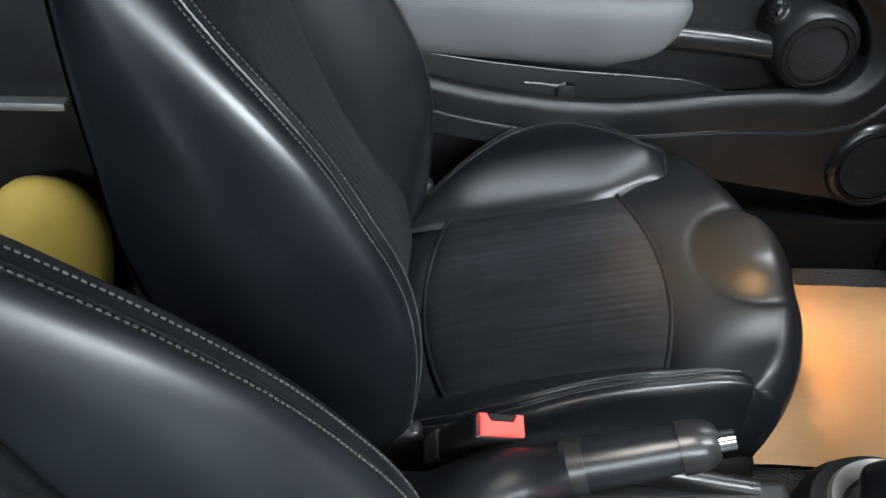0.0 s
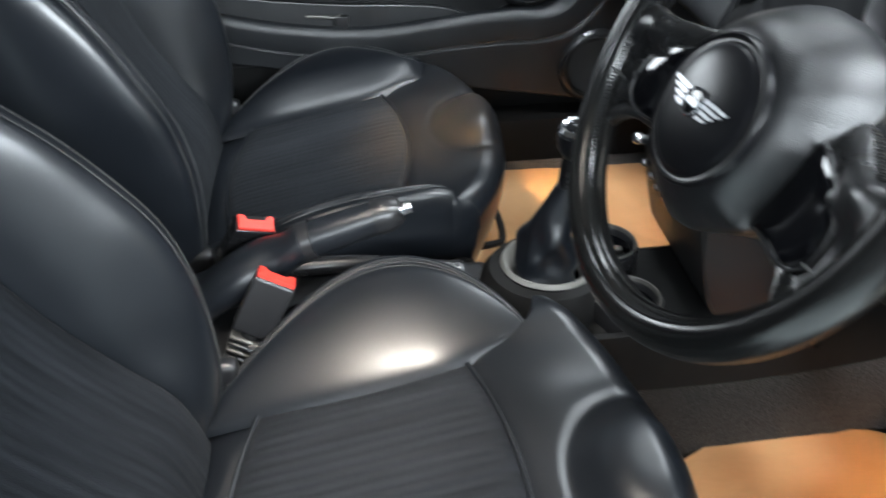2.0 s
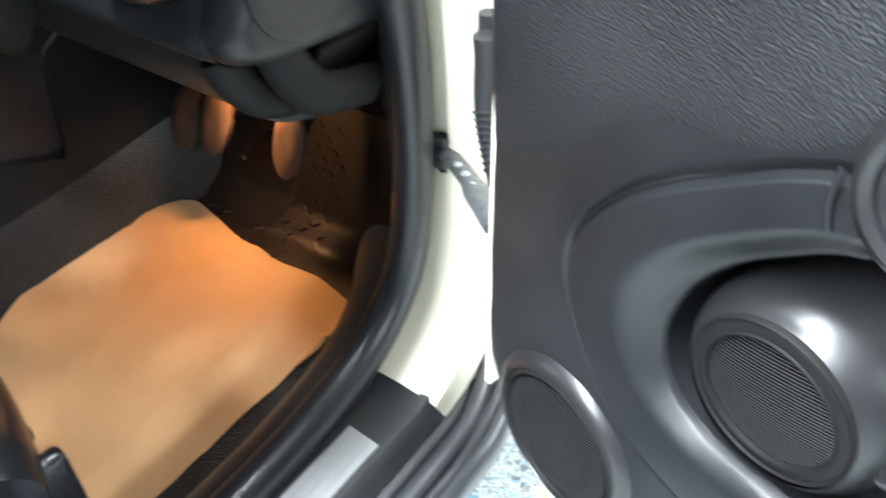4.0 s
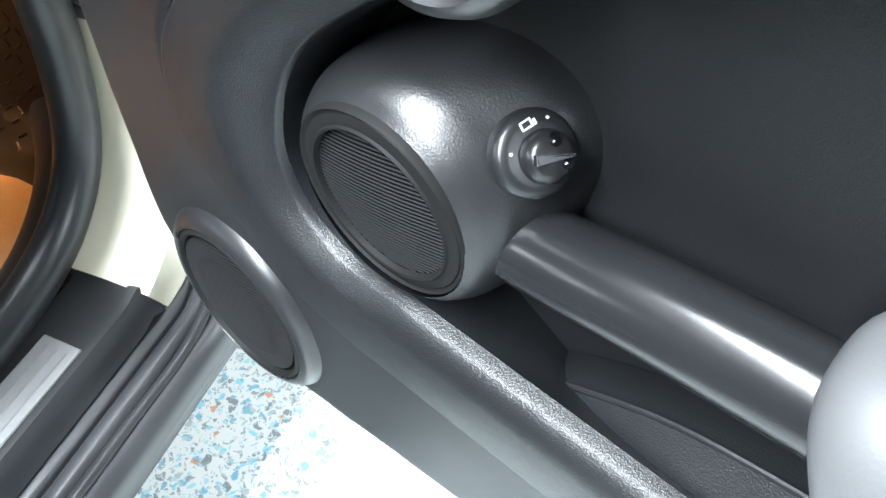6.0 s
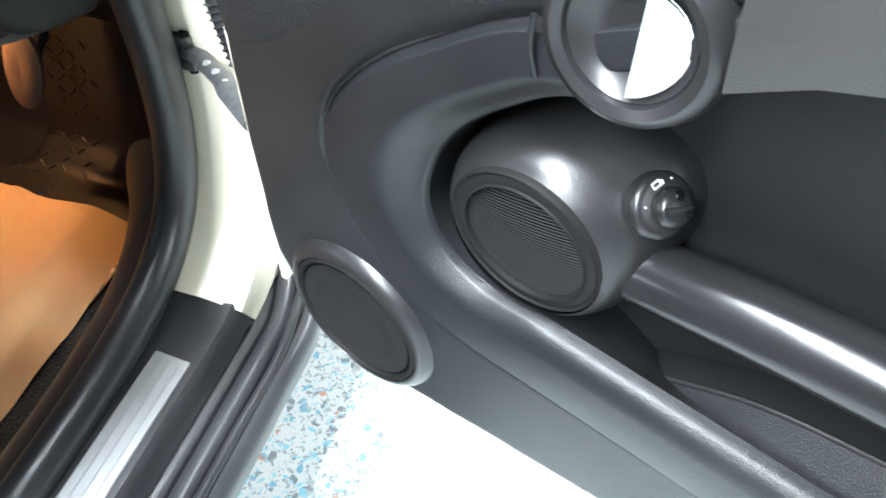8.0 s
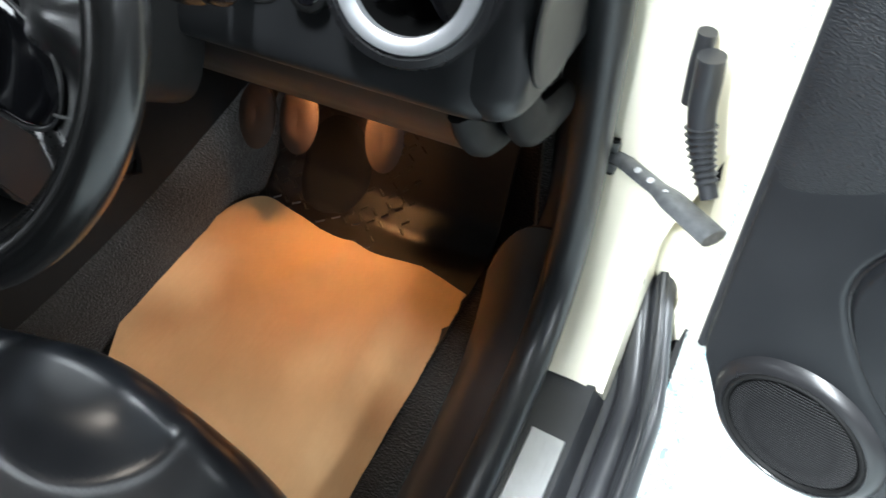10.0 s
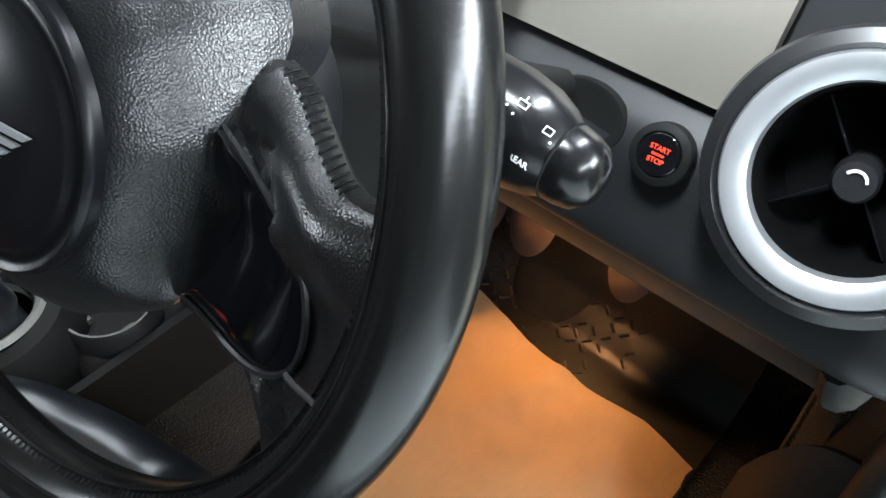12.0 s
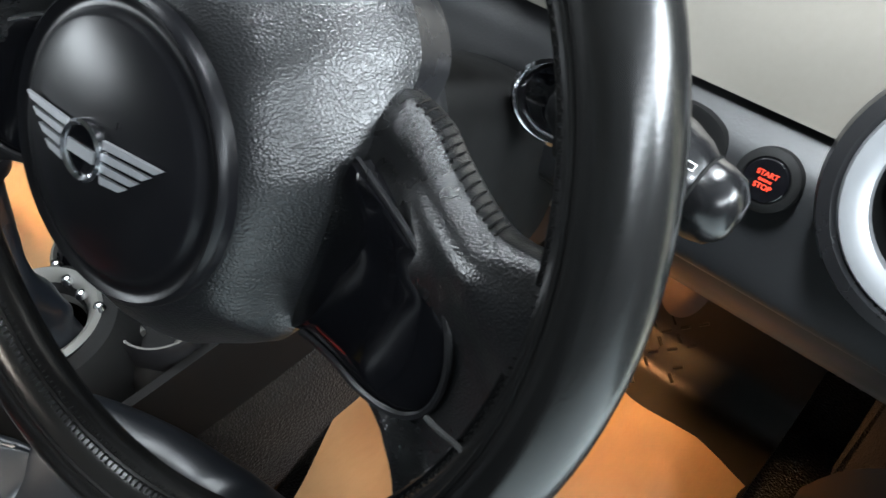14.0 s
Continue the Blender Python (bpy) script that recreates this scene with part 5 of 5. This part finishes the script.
def stalk(name, root, direction, label, marks):
    z = Vector(direction).normalized()
    m = leaning_frame(root, z, (0.35, 0.1, -0.9)) @ Matrix.Diagonal((1.08, 1.08, 0.86, 1.0))
    e = thing(name, root, label, "stalk", "column stalks")
    part("arm", lathe([(0.008, -0.010), (0.0115, -0.004), (0.0135, 0.0), (0.0165, 0.006)], m, 28, 0.8), STALK, e)
    away = 1 if direction[1] < 0 else -1
    part("arm_root", tube([Vector(root), Vector(root) + Vector((0.030, 0.008 * away, -0.016)), Vector(root) + Vector((0.095, 0.012 * away, -0.056))], 0.0095, 16, 10), DARK, e)
    body = part("barrel", lathe([(0.0185, 0.004), (0.0220, 0.016), (0.0228, 0.032), (0.0216, 0.046), (0.0188, 0.056), (0.0152, 0.0625)], m, 40, 0.86), STALK, e, "satin barrel with white symbols")
    part("tip", lathe([(0.0152, 0.0630), (0.0150, 0.068), (0.0132, 0.0755), (0.008, 0.081), (0.0, 0.0825)], m, 36, 0.9), STALK, e, "glossy end button")
    part("groove_ring", lathe([(0.0153, 0.0618), (0.0160, 0.0624), (0.0153, 0.0632)], m, 36, 0.88), DARK, body)
    if marks:
        def label_at(ang, h, turn):
            r = value_at([(0.016, 0.0220), (0.032, 0.0228), (0.046, 0.0216), (0.056, 0.0188)], h)
            n = m.to_3x3() @ Vector((math.cos(ang), math.sin(ang) * 1.05, 0))
            o = m @ Vector((r * math.cos(ang), r * math.sin(ang) * 0.86, h))
            f = facing(o + n * 0.0006, n, m.to_3x3() @ Vector((0, 0, 1)))
            return f @ pose(0, 0, 0, 0, 0, turn)
        part("white_lettering", letters("REAR", 0.0034, label_at(marks, 0.0535, 90)), WHITE_INK, body, "white lettering")
        f = label_at(marks - 0.75, 0.058, 90) @ Matrix.Scale(0.54, 4)
        bars = [block(-0.0034, 0.0034, 0.0022, 0.0029, 0, 0.0004, 0), block(-0.0026, 0.0026, -0.0022, -0.0016, 0, 0.0004, 0), block(-0.0034, -0.0028, -0.0022, 0.0029, 0, 0.0004, 0), block(0.0028, 0.0034, -0.0022, 0.0029, 0, 0.0004, 0),
                block(0.0046, 0.0062, -0.006, -0.0045, 0, 0.0004, 0)]
        g = joined(*bars)
        g.transform(f)
        part("white_symbol", g, WHITE_INK, body)
        f = label_at(marks - 0.85, 0.044, 90) @ Matrix.Scale(0.54, 4)
        g = joined(block(-0.004, 0.004, 0.0018, 0.0026, 0, 0.0004, 0), block(-0.004, 0.004, -0.0026, -0.0018, 0, 0.0004, 0), block(-0.0042, -0.0034, -0.0026, 0.0026, 0, 0.0004, 0), block(0.0034, 0.0042, -0.0026, 0.0026, 0, 0.0004, 0),
                   block(-0.0004, 0.0004, 0.0026, 0.0062, 0, 0.0004, 0), lathe([(0.0, 0.0004), (0.0009, 0.0004)], pose(-0.001, -0.009, 0), 10), lathe([(0.0, 0.0004), (0.0009, 0.0004)], pose(-0.008, -0.006, 0), 10))
        g.transform(f)
        part("white_symbol", g, WHITE_INK, body)
        f = label_at(marks, 0.0445, 90)
        part("white_arrow", prism([(-0.0018, 0.0), (0.0012, -0.0018), (0.0012, 0.0018)], 0.0004, f), WHITE_INK, body)
    return e


stalk("wiper_stalk", (0.536, -0.440, 0.884), (0.0, -0.98, -0.13), "black wiper stalk with white symbols and glossy tip", 4.05)
stalk("indicator_stalk", (0.536, -0.258, 0.892), (0.02, 0.98, -0.12), "black indicator stalk with glossy tip", 0)

# ---- centre console ----
console = thing("centre_console", (0.3, 0, 0.30), "long black plastic centre console between the seats", "console")
part("tunnel", sheet(lambda a, b: Vector((lerp(-0.5, 1.05, a), 0.13 * math.cos(math.pi * b) * (1 + 0.25 * (1 - math.sin(math.pi * b))), FLOOR + (0.145 + 0.03 * smooth(0.5, 0.9, a)) * math.sin(math.pi * b) ** 0.5)), 30, 24), CARPET, console, "carpeted tunnel")
part("console_body", block(-0.16, 0.34, -0.083, 0.083, 0.37, 0.455, 0.018, 4), PLASTIC, console)
part("console_rail", tube([(0.02, 0.074, 0.466), (0.15, 0.074, 0.468), (0.30, 0.066, 0.448)], 0.013, 24, 10), SMOOTH, console)
part("console_rail", tube([(0.02, -0.074, 0.462), (0.15, -0.074, 0.464), (0.30, -0.066, 0.448)], 0.012, 24, 10), SMOOTH, console)
part("coin_tray", sheet(lambda a, b: Vector((0.105 + 0.048 * math.cos(2 * math.pi * a) * lerp(0.2, 1, b), -0.038 + 0.024 * math.sin(2 * math.pi * a) * lerp(0.2, 1, b), 0.459 + 0.022 * b ** 3)), 32, 8, closed_u=True, thick=0.003), GLOSS, console, "small glossy tray")
part("gear_plinth", lathe([(0.094, 0.36), (0.092, 0.44), (0.086, 0.474), (0.076, 0.489), (0.062, 0.492), (0.047, 0.482)], pose(0.404, 0.008, 0.0), 56, 0.95), DARK, console, "round black plinth under the gear lever")
part("front_console", block(0.44, 0.78, -0.095, 0.095, 0.36, 0.452, 0.03, 4), DARK, console)
TUNNEL_TOP = [(0.42, 0.455), (0.58, 0.462), (0.64, 0.450), (0.72, 0.424), (0.742, 0.430), (0.758, 0.56), (0.98, 0.60)]


def tunnel_side(a, b):
    x = lerp(0.42, 0.98, a)
    z = lerp(0.27, value_at(TUNNEL_TOP, x), b)
    return Vector((x, -0.105 - 0.05 * (1 - smooth(0.20, 0.46, z)) - 0.01 * math.sin(math.pi * a), z))


part("tunnel_side_panel", sheet(tunnel_side, 80, 14, thick=0.01), DARK, console, "black side panel beside the footwell")
part("stack_foot", prism([(0.80, 0.42), (0.80, 0.82), (0.668, 0.80), (0.605, 0.70), (0.568, 0.660), (0.552, 0.612), (0.566, 0.545), (0.579, 0.497), (0.590, 0.477), (0.607, 0.464), (0.72, 0.425)], 0.208, Matrix(((1, 0, 0, 0), (0, 0, -1, 0.104), (0, 1, 0, 0), (0, 0, 0, 1))), 0.004), PLASTIC, console, "black lower centre stack")
part("upper_console", block(0.665, 0.80, -0.105, 0.105, 0.44, 0.95, 0.03, 4), PLASTIC, console, "black centre stack")
for k, (x, y) in enumerate(((0.500, 0.062), (0.497, -0.052))):
    c = part("cup_holder", lathe([(0.038, -0.05), (0.039, 0.0), (0.044, 0.008), (0.046, 0.004), (0.046, -0.03)], pose(x, y, 0.468 if k else 0.474), 48), SMOOTH, console, "round black cup holder")
    part("cup_liner", lathe([(0.0, -0.042), (0.034, -0.042), (0.038, -0.006)], pose(x, y, 0.468 if k else 0.474), 32), GLOSS, c)
    part("cup_ring", lathe([(0.0395, 0.004), (0.0415, 0.0085), (0.0438, 0.0086), (0.0445, 0.006)], pose(x, y, 0.468 if k else 0.474), 48), BUFF, c)
    for a in (30, 150, 270):
        part("cup_grip", block(x + 0.028 * math.cos(radians(a)) - 0.008, x + 0.028 * math.cos(radians(a)) + 0.008, y + 0.028 * math.sin(radians(a)) - 0.006, y + 0.028 * math.sin(radians(a)) + 0.006, 0.445, 0.459, 0.004), BUFF, c)
for k in range(4):
    part("toggle_switch", lathe([(0.0, 0.012), (0.004, 0.0105), (0.0062, 0.006), (0.0045, 0.001), (0.0035, -0.006)], pose(0.452 + 0.003 * abs(k - 1.5), 0.054 - 0.0255 * k, 0.488), 20), CHROME, console, "small chrome toggle")

for y, x, z, k in ((0.092, 0.547, 0.622, 1.5), (0.086, 0.556, 0.588, 1.0), (0.060, 0.557, 0.583, 1.0), (0.034, 0.557, 0.581, 1.0), (0.008, 0.557, 0.580, 1.0)):
    part("stack_toggle", lathe([(0.0, 0.012), (0.004, 0.0105), (0.0058, 0.006), (0.0045, 0.001), (0.0035, -0.006)], facing((x, y, z), (-0.95, 0, 0.30)) @ Matrix.Scale(k, 4), 20), CHROME, console, "small chrome toggle")

gear = thing("gear_lever", (0.40, 0.0, 0.48), "gear lever with black boot and chrome-topped round knob", "gear lever")
part("bezel_ring", lathe([(0.044, 0.468), (0.048, 0.484), (0.0565, 0.4965), (0.0605, 0.4985), (0.0635, 0.492)], pose(0.407, 0.012, 0.0), 56, 0.95), BEZEL, gear, "dull metal ring round the boot")


def boot(a, b):
    th = 2 * math.pi * b
    p = curve_at([(0.400, 0.0, 0.482), (0.398, 0.002, 0.52), (0.404, 0.002, 0.565), (0.420, 0.004, 0.615)], a)
    c, s = math.cos(th), math.sin(th)
    k = lerp(4.0, 2.0, a)
    wide = value_at([(0.0, 0.038), (0.20, 0.036), (0.45, 0.032), (0.70, 0.022), (1.0, 0.0135)], a)
    fold = 0.10 * math.sin(7 * a + 2 * th) + 0.07 * math.sin(3 * th - 11 * a) + 0.05 * math.sin(5 * th + 17 * a)
    r = (abs(c) ** k + abs(s) ** k) ** (-1 / k) * wide * (1 + fold * math.sin(math.pi * min(1.0, a * 1.1)))
    return Vector((p.x + r * c, p.y + r * s, p.z + 0.006 * math.sin(3 * th + 5) * math.sin(math.pi * a)))


part("boot", cap_ends(sheet(boot, 24, 40, closed_v=True)), LEATHER, gear, "creased black leather boot")
part("neck", tube([(0.420, 0.004, 0.605), (0.424, 0.005, 0.635), (0.427, 0.006, 0.655)], lambda s: lerp(0.013, 0.0155, s), 12, 16), SMOOTH, gear)
KNOB = facing((0.430, 0.007, 0.676), (-0.12, -0.05, 1.0), (1, 0, 0))
part("knob", lathe([(0.010, -0.026), (0.020, -0.020), (0.0255, -0.008), (0.0265, 0.002), (0.0245, 0.012)], KNOB, 40), LEATHER, gear)
part("knob_cap", lathe([(0.0248, 0.010), (0.0238, 0.0165), (0.0195, 0.0205), (0.0165, 0.0195), (0.0160, 0.0175)], KNOB, 48), CHROME, gear, "chrome knob collar")
part("shift_pattern", lathe([(0.0, 0.0186), (0.0162, 0.0178)], KNOB, 32), GLOSS, gear)
part("pattern_lines", joined(*[prism([(x - 0.0003, -0.004), (x + 0.0003, -0.004), (x + 0.0003, 0.004), (x - 0.0003, 0.004)], 0.0005, KNOB @ pose(0, 0, 0.0186)) for x in (-0.004, 0.0, 0.004)],
     prism([(-0.004, -0.0003), (0.004, -0.0003), (0.004, 0.0003), (-0.004, 0.0003)], 0.0005, KNOB @ pose(0, 0, 0.0186))), WHITE_INK, gear)

brake = thing("handbrake", (0.0, 0.0, 0.46), "black handbrake lever with leather boot and chrome button", "handbrake")
HB0, HB1 = Vector((0.095, 0.004, 0.560)), Vector((0.205, 0.004, 0.595))
part("grip", tube([HB0, lerp(HB0, HB1, 0.35), lerp(HB0, HB1, 0.8), HB1], lambda s: 0.0225 - 0.003 * s + 0.001 * math.sin(5 * s), 30, 20), LEATHER, brake, "leather grip")
part("grip_cap", tube([lerp(HB0, HB1, 0.80), lerp(HB0, HB1, 0.95), lerp(HB0, HB1, 1.08)], lambda s: 0.0228 - 0.008 * s ** 3, 14, 20), SMOOTH, brake)
part("button", tube([lerp(HB0, HB1, 1.06), lerp(HB0, HB1, 1.2)], 0.0085, 6, 20), CHROME, brake, "chrome release button")
part("collar", tube([lerp(HB0, HB1, -0.06), lerp(HB0, HB1, 0.10)], 0.0255, 6, 24), SMOOTH, brake)


def hb_boot(a, b):
    th = 2 * math.pi * b
    p = curve_at([(-0.085, 0.002, 0.462), (-0.03, 0.003, 0.50), (0.04, 0.004, 0.535), (0.092, 0.004, 0.559)], a)
    wide, high = lerp(0.062, 0.025, a ** 0.7), lerp(0.030, 0.025, a)
    return p + Vector((-0.3 * high * math.sin(th), wide * math.cos(th) * (1 + 0.05 * math.sin(14 * a)), high * math.sin(th) - 0.012 * (1 - a) + 0.004 * math.sin(11 * a + th)))


part("boot", cap_ends(sheet(hb_boot, 30, 32, closed_v=True)), LEATHER, brake, "creased black leather boot")

# ---- footwells ----


def paper_mat(name_label, x0, x1, y0, y1, seed, lift):
    """A sheet of kraft paper, creased and lifting at one edge."""
    def fn(a, b):
        x, y = lerp(x0(b), x1(b), a), lerp(y0(a), y1(a), b)
        z = FLOOR + 0.006 + lift(a, b)
        z += 0.0045 * noise.noise(Vector((x * 7, y * 7, seed))) + 0.0055 * abs(noise.noise(Vector((x * 12 + y * 8, y * 11 - x * 4, seed + 3)))) + 0.0022 * abs(noise.noise(Vector((x * 30 - y * 22, y * 27, seed + 5))))
        return Vector((x, y, z))
    return single("paper_mat", sheet(fn, 90, 90, thick=0.0012), PAPER, name_label, "paper mat", "paper floor mats")


paper_mat("creased brown paper mat on the driver's floor, one edge lifting", lambda b: 0.30, lambda b: 0.870 - 0.030 * b - 0.016 * math.sin(math.pi * b) + 0.006 * math.sin(9 * b) * b - 0.055 * max(0.0, 1 - b / 0.16) ** 2.2, lambda a: -0.205 + 0.072 * smooth(0.3, 0.75, a) - 0.03 * smooth(0.85, 1.0, a), lambda a: -0.528, 1.0,
          lambda a, b: 0.020 + 0.006 * a - 0.026 * max(0.0, (b - 0.82) / 0.18) + 0.008 * math.exp(-(((a - 0.97) / 0.16) ** 2 + ((b - 0.06) / 0.22) ** 2)) + 0.009 * math.exp(-((b - 0.50 - 0.5 * (a - 0.9)) / 0.06) ** 2) * smooth(0.6, 1.0, a))
paper_mat("flat brown paper mat on the passenger's floor", lambda b: 0.30, lambda b: 0.88, lambda a: 0.605, lambda a: 0.235, 7.0, lambda a, b: 0.006)

mat = thing("rubber_mat", (0.85, -0.38, FLOOR), "dark rubber floor mat with raised tread pattern under the pedals", "floor mat")


def mat_at(s, y, lift=0.0):
    """The mat runs flat to the toe board and bends up along it; s in metres from its rear edge."""
    bend = 0.185
    if s < bend:
        return Vector((0.72 + s, y, FLOOR + 0.004 + lift))
    d = s - bend
    ease = min(d, 0.06)
    return Vector((0.72 + bend + d * 0.42 + 0.30 * ease - 0.6 * lift, y, FLOOR + 0.004 + d * 0.85 - 0.35 * ease + 0.8 * lift))


part("mat_sheet", sheet(lambda a, b: mat_at(0.42 * a, lerp(-0.165, -0.530, b)), 40, 12, thick=0.004), MAT, mat)
part("heel_pad", sheet(lambda a, b: mat_at(0.255 + 0.085 * math.cos(2 * math.pi * a) * b, -0.268 + 0.056 * math.sin(2 * math.pi * a) * b, 0.010 - 0.003 * smooth(0.9, 1, b)), 40, 8, closed_u=True), DARK, mat, "smooth dark heel pad")
bars, rng = [], random.Random(4)
for i in range(23):
    for j in range(23):
        s, y = 0.02 + 0.017 * i, -0.175 - 0.017 * j
        if not 1 < ((s - 0.255) / 0.090) ** 2 + ((y + 0.268) / 0.060) ** 2 < 5.5 or rng.random() < 0.35:
            continue
        sunk = 0.0040 + 0.0014 * rng.random()
        t = 1 if (i + j) % 2 else -1
        p, q = mat_at(s - 0.0044, y - 0.0044 * t, sunk), mat_at(s + 0.0044, y + 0.0044 * t, sunk)
        bars.append(tube([p, q], 0.0022, 2, 6))
part("tread_pattern", joined(*bars), MAT, mat, "raised tread bars")
single("paper_scrap", block(0.878, 0.886, -0.272, -0.266, FLOOR + 0.006, FLOOR + 0.0075, 0.0005, 1), WHITE_INK, "tiny white scrap lying on the rubber mat", "scrap")


def pedal(name, place, wide, high, label, lean=35):
    e = thing(name, place, label, "pedal", "pedals")
    m = pose(*place, 0, lean, 0)
    pad = sheet(lambda a, b: m @ Vector((-0.008 - 0.004 * math.cos(math.pi * (b - 0.5)), wide * math.cos(2 * math.pi * a) * b, high * math.sin(2 * math.pi * a) * b)), 36, 6, closed_u=True, thick=0.012)
    part("pad", pad, PEDAL, e)
    for k in range(-2, 3):
        z = k * high * 0.3
        half = wide * math.sqrt(max(0.05, 1 - (z / high) ** 2)) * 0.8
        rib = block(-0.016, -0.010, -half, half, z - 0.003, z + 0.003, 0.001, 1)
        rib.transform(m)
        part("grip_rib", rib, PEDAL, e)
    part("arm", tube([m @ Vector((0.0, 0, 0.01)), m @ Vector((0.05, 0, 0.10)), m @ Vector((0.06, 0, 0.24))], 0.009, 16, 8), DARK, e)


pedal("clutch_pedal", (0.898, -0.196, 0.424), 0.0235, 0.044, "worn rubber clutch pedal in the footwell", 25)
pedal("brake_pedal", (0.893, -0.268, 0.445), 0.0235, 0.044, "worn rubber brake pedal in the footwell", 25)
pedal("accelerator_pedal", (0.915, -0.382, 0.440), 0.0215, 0.045, "tall worn accelerator pedal in the footwell", 20)
bulb = thing("footwell_bulb", (0.93, -0.30, 0.48), "small lit amber bulb under the dashboard", "lamp")
part("lens", lathe([(0.0, 0.006), (0.006, 0.004), (0.008, 0.0), (0.0, -0.002)], pose(0.921, -0.302, 0.474, 0, 200, 0), 16), LAMP_GLOW, bulb)

part("bulb_holder", tube([(0.924, -0.301, 0.476), (0.945, -0.300, 0.53), (0.95, -0.30, 0.655)], 0.006, 12, 8), DARK, bulb)

# ---- small things ----
clip = thing("belt_anchor", (-0.097, 0.553, 0.44), "pale plastic belt anchor beside the passenger seat", "belt anchor")
part("anchor_clip", block(-0.110, -0.086, 0.546, 0.560, 0.445, 0.470, 0.005, 3), SATIN, clip)
part("anchor_webbing", block(-0.106, -0.090, 0.551, 0.555, 0.36, 0.447, 0.001, 1), DARK, clip)
rear = thing("rear_belt_buckle", (-0.42, 0.06, 0.50), "black rear seat belt buckle on its stalk", "seat belt buckle", "rear buckles")
part("buckle_body", block(-0.445, -0.395, 0.045, 0.07, 0.49, 0.535, 0.008, 3), GLOSS, rear)
part("stalk", tube([(-0.42, 0.058, 0.49), (-0.43, 0.058, 0.40), (-0.45, 0.058, 0.30)], 0.010, 12, 8), DARK, rear)
ledge = thing("door_ledge_lever", (0.13, 0.69, 0.58), "small silver lever on the passenger door ledge", "lever")
part("lever", tube([(0.093, 0.690, 0.594), (0.120, 0.690, 0.592), (0.145, 0.690, 0.589), (0.157, 0.690, 0.594)], 0.0035, 20, 8), BUFF, ledge)
part("lever_tongue", block(0.145, 0.172, 0.684, 0.700, 0.562, 0.592, 0.005), SMOOTH, ledge)
